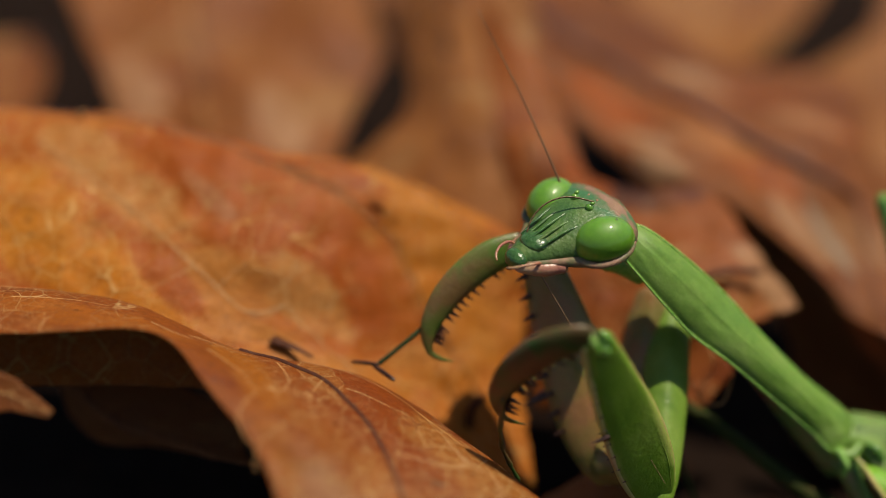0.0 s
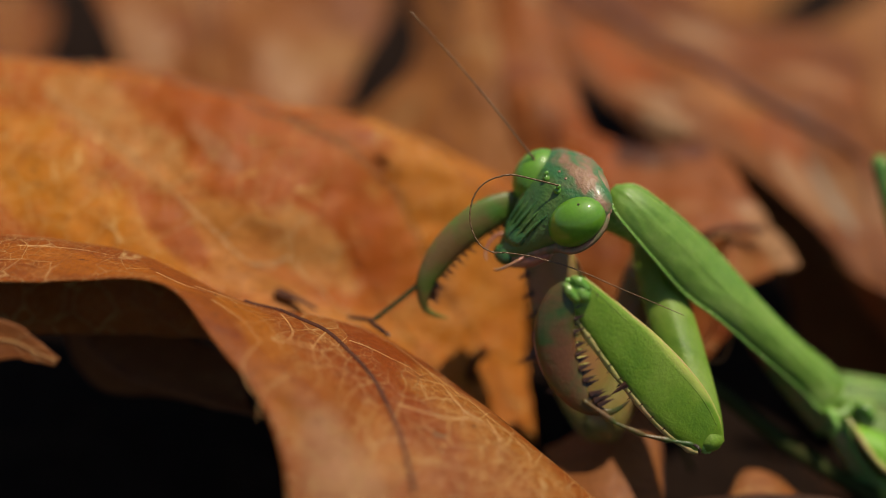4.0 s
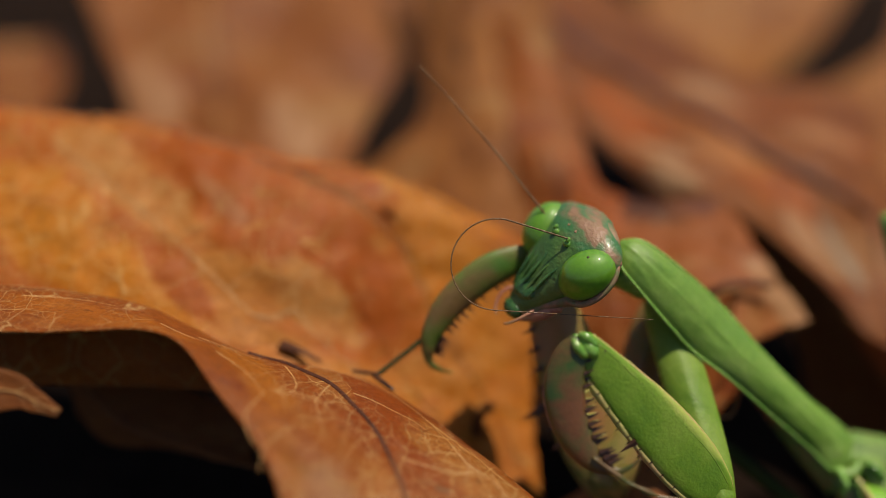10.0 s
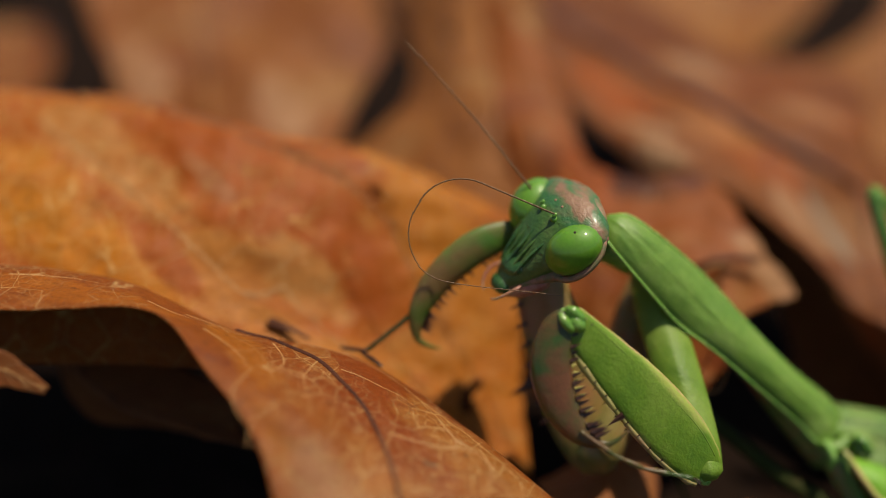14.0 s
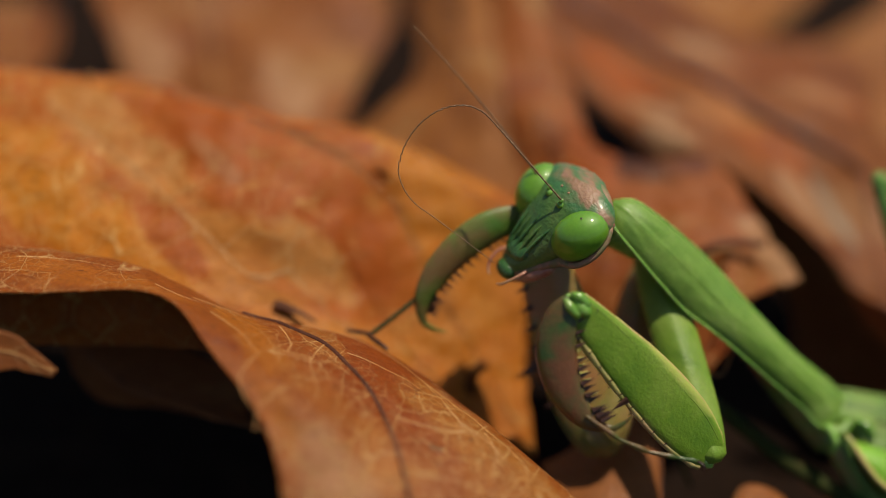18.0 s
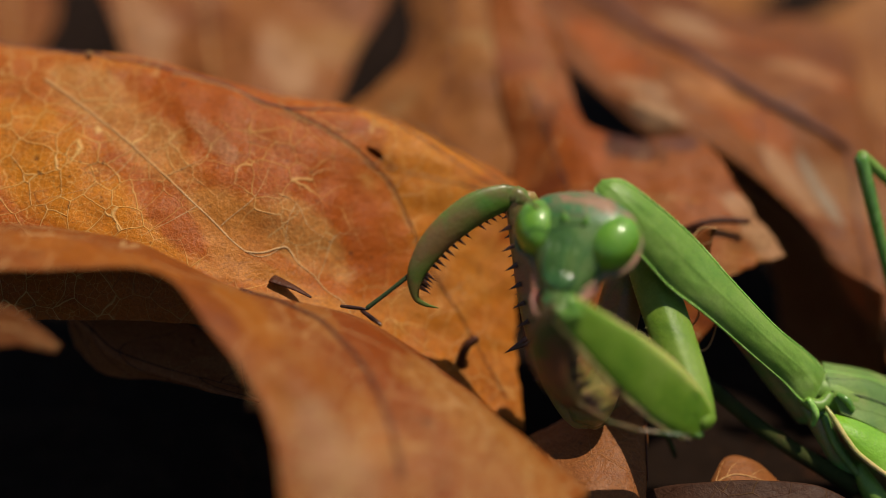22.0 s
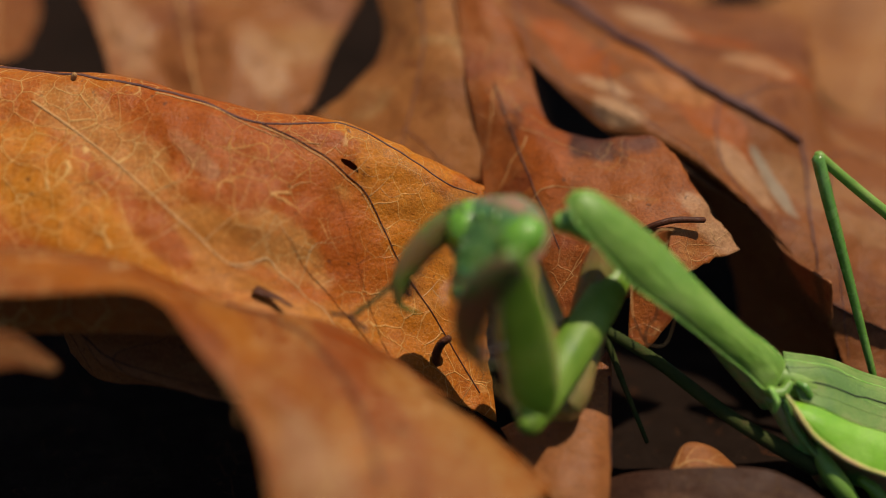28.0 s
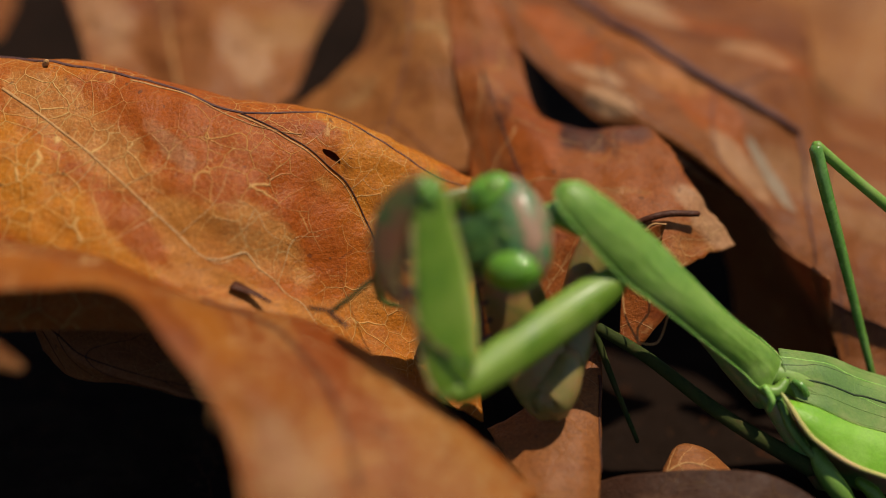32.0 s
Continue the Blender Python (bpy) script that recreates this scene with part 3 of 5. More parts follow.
D_CTRL = [
    [(-4.4, 72.6, 35.7), (8.6, 71.6, 34.0), (26.7, 57.6, 25.5), (40.4, 53.2, 24.3), (44.0, 44.7, 17.1), (70.9, 50.9, 10.3)],
    [(7.2, 53.4, 31.0), (13.9, 52.0, 28.1), (26.5, 50.0, 25.5), (40.2, 47.7, 22.9), (43.9, 42.2, 16.9), (69.1, 46.7, 11.0)],
    [(9.4, 41.4, 28.6), (15.9, 38.5, 24.8), (25.8, 38.5, 24.7), (38.5, 39.5, 22.3), (44.2, 38.7, 16.8), (66.5, 40.6, 12.4)],
    [(17.3, 33.7, 22.4), (22.3, 31.7, 23.0), (28.0, 29.4, 20.9), (38.0, 29.8, 17.6), (44.4, 30.6, 16.0), (63.0, 32.1, 13.7)],
    [(25.8, 30.2, 20.2), (28.9, 26.2, 19.4), (32.0, 23.9, 17.4), (38.0, 20.0, 12.6), (44.6, 20.5, 11.1), (59.9, 21.9, 9.9)],
    [(37.0, 25.0, 9.2), (37.0, 22.8, 9.4), (37.7, 19.8, 10.2), (38.9, 14.3, 6.7), (44.9, 13.6, 6.4), (57.2, 11.4, 3.7)],
]
GD, leaf_d = leaf(D_CTRL, LEAF_D, "large rust and tan dry leaf with a plum midrib", 12.9, nu=80, nv=80, ragged=0.015, wave=0.8)
E_CTRL = [
    [(-45.5, 78.6, 34.1), (-36.1, 78.6, 34.1), (-21.4, 78.5, 34.0), (-2.7, 80.4, 33.3)],
    [(-37.6, 60.9, 27.5), (-30.9, 61.2, 28.0), (-19.9, 62.1, 27.6), (-3.7, 64.0, 26.8)],
    [(-32.6, 49.5, 23.8), (-27.7, 50.7, 23.8), (-18.6, 49.8, 24.2), (-8.0, 53.7, 23.0)],
    [(-29.8, 40.6, 20.3), (-23.4, 36.0, 18.3), (-16.2, 35.9, 18.3), (-10.7, 43.8, 19.9)],
]
GE, leaf_e = leaf(E_CTRL, LEAF_E, "tan dry leaf with rounded lobes", 17.2, nu=60, nv=60, ragged=0.02, wave=1.6)
F_CTRL = [
    [(-5.5, 70.6, 36.3), (1.8, 62.8, 37.6), (9.0, 58.5, 37.0)],
    [(-3.9, 54.5, 28.5), (1.6, 49.6, 30.8), (8.8, 47.5, 30.6)],
    [(-3.6, 44.3, 24.7), (1.4, 39.4, 26.9), (9.0, 36.8, 26.2)],
    [(-13.0, 37.7, 19.2), (-1.6, 30.7, 19.7), (9.0, 27.0, 19.3)],
]
GF, leaf_f = leaf(F_CTRL, LEAF_F, "dull ochre-brown dry leaf lying behind", 21.4, nu=60, nv=60, ragged=0.03, wave=0.6, holes=[((0.5, 48.8, 29.6), 3.2, 2.4, 0.3)])
G_CTRL = [
    [(24.6, 28.1, 20.7), (30.7, 25.3, 17.8), (33.9, 21.5, 15.3), (36.8, 17.0, 15.5)],
    [(28.2, 27.4, 15.4), (32.2, 24.9, 13.1), (34.9, 21.6, 11.5), (37.5, 17.3, 12.0)],
    [(30.9, 26.6, 8.1), (34.0, 24.7, 6.8), (36.2, 22.0, 6.1), (38.6, 17.7, 6.7)],
    [(31.9, 24.4, 0.3), (34.4, 23.0, -0.1), (37.2, 20.9, 0.2), (39.6, 18.0, 1.1)],
]
GG, leaf_g = leaf(G_CTRL, LEAF_G, "shaded dark brown curled leaf flap", 25.5, nu=40, nv=40, ragged=0.03, wave=0.5)
I_CTRL = [
    [(7.1, 7.0, 7.8), (10.7, 8.0, 9.4), (14.6, 10.2, 11.3), (16.8, 12.0, 12.4)],
    [(8.2, 3.8, 8.1), (11.4, 4.5, 9.3), (14.3, 5.9, 9.9), (16.3, 7.0, 9.6)],
    [(10.3, 0.1, 7.8), (12.1, 0.3, 8.1), (14.2, 1.5, 8.2), (15.8, 2.1, 7.2)],
    [(11.5, -3.2, 6.0), (12.8, -3.2, 6.0), (14.1, -3.2, 6.0), (15.2, -2.5, 5.3)],
]
GI, leaf_i = leaf(I_CTRL, LEAF_E, "pale tan leaf scrap beneath the insect", 28.8, nu=36, nv=36, ragged=0.02, wave=0.3)
J_CTRL = [
    [(21.3, 3.6, 6.3), (22.6, 5.3, 7.3), (24.8, 5.2, 7.0), (26.9, 4.3, 5.4)],
    [(20.5, 1.2, 6.1), (22.4, 1.4, 6.4), (24.2, 1.4, 6.4), (26.7, 1.2, 6.0)],
]
GJ, leaf_j = leaf(J_CTRL, LEAF_E, "small pointed tan leaf scrap", 31.1, nu=24, nv=20, ragged=0.02, wave=0.2)
L_CTRL = [
    [(-35.2, -1.1, 26.4), (-29.3, -1.6, 25.4), (-27.5, -2.1, 24.4), (-25.8, -2.8, 23.2)],
    [(-35.2, -2.2, 24.5), (-29.3, -2.2, 24.2), (-27.5, -2.6, 23.6), (-25.9, -2.9, 23.1)],
    [(-35.3, -3.6, 21.8), (-29.3, -2.9, 23.2), (-27.9, -2.9, 23.1), (-26.1, -3.0, 22.8)],
]
GL, leaf_l = leaf(L_CTRL, LEAF_D, "narrow sunlit tan leaf tip in the hollow", 33.7, nu=30, nv=20, ragged=0.02, wave=0.15)
N_CTRL = [
    [(-32.7, 15.9, 17.5), (-28.4, 14.5, 17.0), (-23.7, 12.9, 16.4), (-15.9, 9.5, 14.5)],
    [(-30.4, 12.7, 16.0), (-27.9, 11.0, 15.1), (-24.6, 9.1, 13.7), (-15.1, 6.2, 12.7)],
    [(-30.0, 12.8, 12.2), (-26.8, 10.1, 11.4), (-22.0, 8.2, 12.2), (-13.7, 4.9, 12.5)],
]
GN, leaf_n = leaf(N_CTRL, LEAF_G, "dark brown curled leaf in the shaded hollow", 36.2, nu=40, nv=30, ragged=0.02, wave=0.4)
R_CTRL = [
    [(9.6, 2.1, -0.4), (15.0, 2.9, 5.1), (20.2, 2.0, 7.5), (26.8, 1.7, 7.9), (30.4, 1.2, 7.1), (34.8, -0.7, 4.9), (40.4, -3.7, 1.5)],
    [(9.5, -0.1, -1.3), (14.8, 0.2, 3.4), (19.9, -0.6, 5.9), (26.5, -1.1, 6.2), (30.1, -1.6, 5.3), (34.4, -3.1, 3.6), (39.9, -5.9, 0.8)],
    [(9.3, -3.5, -2.1), (14.5, -4.1, 0.9), (19.5, -5.3, 2.8), (25.9, -5.8, 3.0), (29.4, -6.0, 2.6), (33.7, -7.3, 1.3), (39.0, -9.4, -0.3)],
]
GR, leaf_r = leaf(R_CTRL, LEAF_R, "brown leaf below the insect, shade put into its colour", 45.1, nu=50, nv=30, ragged=0.015, wave=0.3)
K_CTRL = [
    [(-57.9, 76.0, 21.7), (-51.0, 76.0, 21.7), (-46.2, 76.0, 21.7)],
    [(-55.0, 65.9, 20.1), (-47.9, 63.7, 20.3), (-43.0, 64.3, 21.4)],
    [(-52.2, 55.7, 18.4), (-46.0, 55.9, 18.9), (-43.2, 57.5, 19.6)],
]
GK, leaf_k = leaf(K_CTRL, LEAF_D, "brown dry leaf edge far behind", 39.6, nu=30, nv=30, ragged=0.03, wave=0.5)
S_CTRL = [
    [(22.3, 96.9, 25.9), (35.8, 96.9, 25.9), (53.0, 98.8, 25.2)],
    [(22.6, 82.2, 20.4), (32.6, 81.5, 19.1), (44.5, 84.4, 20.2)],
    [(22.6, 66.5, 17.2), (29.9, 67.0, 18.1), (34.6, 70.0, 19.3)],
]
GS, leaf_s = leaf(S_CTRL, LEAF_F, "dull brown dry leaf far behind", 48.3, nu=30, nv=30, ragged=0.03, wave=0.5)
Q_CTRL = [
    [(57.3, 93.0, 27.0), (67.6, 92.9, 27.0), (83.2, 92.9, 26.9)],
    [(51.1, 79.7, 19.8), (58.4, 73.2, 15.0), (77.9, 72.3, 15.2)],
    [(38.7, 68.3, 18.3), (50.6, 56.8, 9.2), (72.9, 52.3, 3.9)],
]
GQ, leaf_q = leaf(Q_CTRL, LEAF_F, "light tan dry leaf behind the rust leaf", 42.3, nu=30, nv=30, ragged=0.03, wave=0.5)

# ---- colour zones, some with shade or sheen painted in ----
RUST, TAN, GOLD, ORANGE, PALE = (0.42, 0.088, 0.005), (0.60, 0.238, 0.052), (0.63, 0.212, 0.013), (0.51, 0.145, 0.008), (0.54, 0.30, 0.15)
BUFF, BROWN = (0.36, 0.122, 0.020), (0.27, 0.054, 0.004)
add_zones(LEAF_A, np.array(leaf_a.location) / MM, [
    ((-17.8, 20.9, 30.2), (-11.4, 15.6, 25.0), 13, 4.6, RUST, 0.9),
    ((-6.7, 15.1, 23.1), (-3.9, 11.9, 19.6), 7, 2.6, RUST, 0.9),
    ((-27.4, 13.8, 24.9), (-21.7, 11.4, 22.8), 9, 2.8, GOLD, 0.95),
    ((-31.6, 17.7, 27.7), (-26.6, 15.0, 26.0), 7, 3.2, GOLD, 0.8),
    ((-21.3, 13.3, 25.1), (-18.9, 11.4, 22.8), 4.5, 1.7, RUST, 0.9),
    ((-26.7, 20.3, 30.1), (-19.2, 15.4, 25.7), 10, 2.4, TAN, 0.8),
    ((-9.8, 12.5, 22.6), (-5.3, 11.2, 19.4), 5.2, 2.3, TAN, 0.95),
    ((-17.4, 18.1, 27.4), (-15.7, 16.8, 26.0), 4.0, 1.0, PALE, 0.35),
    ((-0.2, 18.6, 22.3), (3.6, 15.4, 16.1), 8, 3.0, GOLD, 0.75),
    ((-2.0, 23.2, 27.0), (3.0, 22.4, 24.0), 7, 2.2, GOLD, 0.85),
    ((-31.7, 26.3, 31.5), (-24.6, 25.1, 31.4), 8, 1.5, ORANGE, 0.8),
])
bare_net(LEAF_A, np.array(leaf_a.location) / MM, -17.0, -27.0)
add_zones(LEAF_B, np.array(leaf_b.location) / MM, [
    ((-13.0, -2.0, 22.5), (-10.6, -7.5, 21.0), 8, 2.2, (0.42, 0.13, 0.009), 0.75),
    ((-5.7, 0.9, 20.5), (-2.4, -5.7, 18.2), 10, 3.8, BROWN, 0.95),
    ((3.3, -4.7, 16.9), (7.3, -8.5, 15.3), 9, 3.0, BUFF, 0.95),
    # pale pinkish zone: sky sheen painted into the leaf's colour
    ((-6.5, -10.7, 19.5), (-5.0, -13.6, 18.4), 5, 2.2, (0.42, 0.20, 0.085), 0.6),
    ((-24.8, 3.8, 26.5), (-18.7, 2.3, 26.0), 8, 1.5, (0.42, 0.12, 0.009), 0.7),
    ((-0.1, -8.0, 17.2), (0.6, -11.3, 16.4), 5, 1.6, BROWN, 0.8),
    ((-9.0, 2.6, 21.6), (-7.8, -1.5, 21.4), 4, 1.4, BUFF, 0.7),
])
add_zones(LEAF_D, np.array(leaf_d.location) / MM, [
    ((19.4, 34.2, 23.3), (21.4, 32.8, 22.8), 3.2, 1.4, PALE, 0.9),
    ((24.3, 49.0, 26.8), (27.0, 47.2, 25.7), 4.5, 2.0, PALE, 0.8),
    ((16.1, 41.8, 26.3), (19.2, 38.3, 24.3), 6, 2.2, RUST, 0.8),
    ((28.0, 33.9, 22.7), (31.4, 30.3, 20.4), 6, 2.4, RUST, 0.7),
    ((30.6, 28.9, 20.0), (32.5, 26.7, 18.2), 4, 1.3, PALE, 0.7),
    ((36.5, 41.8, 24.3), (41.9, 41.8, 22.4), 5, 2, RUST, 0.7),
    ((46.2, 41.8, 20.5), (48.5, 41.3, 19.5), 4, 2, (0.22, 0.12, 0.08), 0.8),
    ((44.3, 34.0, 18.9), (46.5, 33.5, 17.9), 4, 1.6, PALE, 0.7),
    ((33.4, 29.2, 18.8), (35.4, 26.0, 16.4), 4.5, 0.7, (0.36, 0.27, 0.18), 0.9),
    ((18.3, 37.4, 24.9), (20.8, 35.8, 24.2), 3.0, 1.0, PALE, 0.8),
    ((24.6, 37.0, 24.4), (27.4, 36.0, 23.8), 4.0, 1.6, (0.50, 0.19, 0.05), 0.8),
    ((33.8, 42.0, 24.8), (37.5, 41.5, 23.8), 4.5, 1.6, (0.47, 0.23, 0.10), 0.8),
    ((21.5, 42.5, 26.4), (24.5, 39.5, 25.4), 5.0, 1.2, (0.44, 0.14, 0.035), 0.8),
    ((30.5, 47.0, 26.0), (34.5, 46.0, 25.0), 5.0, 1.8, RUST, 0.6),
])
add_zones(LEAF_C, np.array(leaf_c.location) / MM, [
    # next four: shade beneath the rust leaf's torn edge, painted as dark colour
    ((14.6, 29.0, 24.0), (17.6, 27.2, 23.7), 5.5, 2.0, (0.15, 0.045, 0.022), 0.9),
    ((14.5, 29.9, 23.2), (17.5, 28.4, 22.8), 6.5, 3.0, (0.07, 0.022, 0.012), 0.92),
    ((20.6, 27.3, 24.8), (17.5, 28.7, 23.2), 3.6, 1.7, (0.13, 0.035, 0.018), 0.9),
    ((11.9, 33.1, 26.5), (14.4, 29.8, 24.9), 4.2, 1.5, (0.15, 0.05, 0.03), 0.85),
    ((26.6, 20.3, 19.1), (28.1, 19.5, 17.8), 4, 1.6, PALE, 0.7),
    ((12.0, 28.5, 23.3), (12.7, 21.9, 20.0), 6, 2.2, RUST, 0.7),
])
add_zones(LEAF_E, np.array(leaf_e.location) / MM, [
    ((-30.8, 52.5, 25.0), (-29.2, 49.2, 23.2), 6, 2.6, PALE, 0.5),
    ((-16.1, 47.4, 22.0), (-15.4, 45.6, 21.0), 5, 3.0, PALE, 0.7),
    ((-24.6, 55.3, 25.7), (-22.6, 47.1, 21.6), 10, 1.5, (0.22, 0.075, 0.03), 0.8),
    ((-9.7, 58.0, 24.5), (-7.1, 54.9, 23.2), 7, 2.5, (0.30, 0.10, 0.04), 0.7),
])

# ---- ribs ----
vein(GB, leaf_b, [(-14.8, 5.6, 22.4), (-13.0, 5.3, 22.4), (-10.8, 3.7, 22.5), (-8.8, 2.3, 22.0), (-6.9, -0.2, 21.6), (-5.3, -2.2, 21.0), (-4.2, -4.5, 20.2), (-3.2, -7.2, 19.6), (-2.3, -10.7, 18.6)], 0.20, RIB_DARK, 0.06, "midrib", "dark brown midrib", thin=0.75)
for k, pts in enumerate((
    [(-31.9, 8.1, 26.1), (-29.5, 8.2, 26.2), (-27.5, 8.4, 26.1), (-25.4, 8.2, 25.9)],
    [(-17.9, 3.8, 24.6), (-15.3, 4.2, 23.3), (-12.5, 3.7, 22.4)],
    [(-12.1, 3.5, 22.0), (-11.0, 0.2, 22.3), (-11.9, -2.2, 22.2), (-10.9, -4.8, 21.7)],
    [(-8.8, 2.1, 21.6), (-9.7, -1.4, 21.6), (-9.0, -4.8, 21.7), (-10.2, -7.9, 22.2)],
    [(-5.5, -2.2, 20.3), (-7.3, -4.4, 20.5), (-8.1, -7.7, 20.7)],
    [(-3.1, -6.6, 18.5), (-4.9, -7.4, 19.1), (-6.5, -10.5, 19.8)],
    [(-7.3, 1.7, 20.9), (-4.9, 1.3, 20.2), (-2.5, 0.7, 20.1), (-0.2, -0.5, 19.1)],
    [(-16.8, 1.2, 24.0), (-14.7, -0.4, 23.2), (-13.4, -2.2, 22.2), (-11.4, -3.6, 21.8)],
    [(-13.4, -2.2, 22.2), (-13.8, -4.8, 21.7), (-12.2, -6.3, 21.0)],
    [(-10.9, -4.8, 21.7), (-12.2, -6.0, 21.7), (-12.4, -7.7, 20.7)],
    [(-20.7, 4.0, 25.0), (-18.1, 2.8, 24.8), (-16.1, 4.3, 23.4)],
    [(-30.5, 5.9, 26.2), (-27.7, 6.0, 26.4), (-25.3, 5.8, 26.0), (-22.1, 5.4, 25.3)],
    [(-0.2, -0.5, 19.1), (0.6, -2.7, 18.3), (0.2, -4.9, 17.6)],
    [(2.5, -2.3, 18.0), (2.9, -5.1, 17.2), (1.7, -7.6, 16.9)],
    [(5.2, -4.3, 16.6), (4.7, -6.4, 15.9), (3.6, -8.1, 15.9)],
    [(0.6, -2.7, 18.3), (2.5, -3.7, 17.6), (4.4, -6.2, 16.3)],
    [(-3.9, -3.7, 19.5), (-0.9, -3.9, 19.2), (2.1, -3.5, 17.9), (4.4, -5.1, 17.2)],
    [(-2.5, -8.0, 18.2), (0.6, -8.0, 18.2), (3.5, -8.3, 17.5), (6.1, -8.5, 17.2)],
)):
    vein(GB, leaf_b, pts, 0.08, RIB_LIGHT, 0.0)
vein(GB, leaf_b, [(-9.2, 5.6, 20.7), (-5.9, 4.6, 20.0), (-3.0, 2.9, 19.1), (0.6, -0.2, 17.6), (4.6, -4.0, 16.1), (7.5, -7.4, 15.1)], 0.10, RIB_LIGHT, -0.02, "margin", "pale thin margin", thin=0.8)
vein(GA, leaf_a, [(-22.0, 24.2, 32.0), (-18.0, 23.2, 31.1), (-15.3, 22.0, 30.1), (-12.1, 20.8, 29.1), (-7.7, 19.8, 29.3)], 0.11, RIB_LIGHT, 0.03, "rolled_margin", "pale lip of the rolled margin", thin=0.5)
vein(GA, leaf_a, [(-32.3, 22.9, 31.7), (-28.0, 19.9, 30.5), (-24.0, 17.4, 28.1), (-19.0, 13.4, 25.3), (-14.9, 10.9, 22.9), (-11.9, 10.9, 22.9)], 0.17, RIB_LIGHT, -0.005, "midrib", "pale raised midrib")
vein(GA, leaf_a, [(-14.9, 10.9, 22.9), (-11.5, 10.9, 22.9), (-8.3, 10.0, 21.9), (-5.1, 8.9, 20.5), (-2.3, 6.9, 18.0)], 0.13, RIB_LIGHT, 0.0)
FOLD = [(-12.8, 21.7, 29.5), (-10.4, 20.9, 28.8), (-7.6, 20.1, 27.4), (-5.6, 19.5, 25.6), (-3.9, 18.9, 23.9), (-1.6, 16.3, 19.3), (0.5, 14.8, 16.1), (2.6, 13.2, 13.0), (5.4, 10.6, 8.8)]
vein(GA, leaf_a, FOLD, 0.075, RIB_DARK, 0.05, "side_rib", "thin dark side rib along a fold", thin=0.9, count=60)
vein(GA, leaf_a, [(x - 0.25, y - 0.1, z - 0.1) for x, y, z in FOLD[:6]], 0.13, RIB_LIGHT, 0.0, "side_rib", "pale flank of the side rib", thin=0.4, count=50)
for k, (x, y, z) in enumerate(FOLD[2:8]):
    vein(GA, leaf_a, [(x, y, z), (x + 0.9, y + 0.5, z + 0.5), (x + 1.7, y + 1.2 - 0.1 * k, z + 1.1), (x + 2.2, y + 2.4 - 0.2 * k, z + 1.3)], 0.06, RIB_LIGHT, 0.01, count=20)
    vein(GA, leaf_a, [(x + 1.0, y + 0.6, z + 0.5), (x + 1.9, y + 0.2, z - 0.2), (x + 2.9, y + 0.5, z - 0.1)], 0.05, RIB_LIGHT, 0.01, count=16)
vein(GA, leaf_a, [(-39.9, 28.2, 32.8), (-33.8, 27.2, 32.1), (-28.6, 25.8, 31.7), (-23.0, 24.9, 32.2), (-18.6, 23.9, 31.4), (-15.5, 22.2, 30.5), (-12.6, 21.8, 29.6)], 0.19, RIB_PLUM, 0.03, "rolled_margin", "dark plum rolled margin", thin=0.7)
vein(GA, leaf_a, [(-12.6, 21.8, 29.6), (-10.6, 22.1, 29.3), (-8.0, 23.0, 28.8), (-5.8, 23.5, 28.4), (-2.0, 22.5, 26.7), (0.6, 21.9, 25.2), (2.8, 21.4, 23.6), (5.4, 22.0, 22.0)], 0.14, RIB_PLUM, 0.02, "rolled_margin", "thin plum crease below the margin", thin=0.5)
for pts in (
    [(-24.0, 17.4, 28.1), (-25.8, 15.7, 26.2), (-28.4, 14.6, 25.2), (-31.5, 13.9, 25.1)],
    [(-19.0, 13.4, 25.3), (-20.8, 12.8, 24.1), (-23.1, 11.9, 23.0)],
    [(-28.0, 19.9, 30.5), (-30.2, 18.4, 28.9), (-32.9, 17.5, 28.4)],
    [(-12.6, 14.4, 26.0), (-10.7, 13.9, 25.5), (-9.7, 12.6, 24.1), (-7.4, 11.1, 22.9)],
    [(-10.7, 13.9, 25.5), (-11.6, 12.6, 24.1), (-11.7, 11.1, 22.9)],
    [(-21.5, 15.5, 26.8), (-18.7, 16.8, 28.1), (-17.6, 19.6, 29.9)],
    [(-17.1, 12.3, 24.1), (-14.4, 14.2, 25.9), (-13.2, 17.3, 27.9)],
    [(-8.3, 10.0, 21.9), (-6.5, 11.7, 23.5), (-4.7, 12.5, 24.1)],
):
    vein(GA, leaf_a, pts, 0.065, RIB_LIGHT, 0.01)
nub = tube("petiole_stub", np.array([(-29.3, 25.4, 32.0), (-29.1, 25.2, 32.5), (-28.9, 25.0, 32.9)]) - np.array(leaf_a.location) / MM, [0.22, 0.26, 0.2], RIB_LIGHT, leaf_a, seg=10)
vein(GD, leaf_d, [(8.7, 56.0, 30.0), (11.1, 54.2, 29.3), (13.9, 52.0, 28.4), (16.7, 49.5, 27.7), (19.4, 46.9, 26.8), (21.9, 43.3, 26.4), (24.4, 40.7, 25.7), (27.0, 38.7, 24.6), (29.5, 36.8, 23.7), (32.0, 35.2, 22.9), (34.7, 34.0, 21.7), (37.1, 34.1, 20.0)], 0.62, RIB_PLUM, 0.25, "midrib", "plum-brown midrib", thin=0.75)
vein(GD, leaf_d, [(37.2, 34.0, 20.0), (37.3, 30.3, 17.8), (36.7, 25.1, 16.2), (36.6, 21.2, 13.9)], 0.22, RIB_PLUM, 0.1, "side_rib", "dark plum side rib")
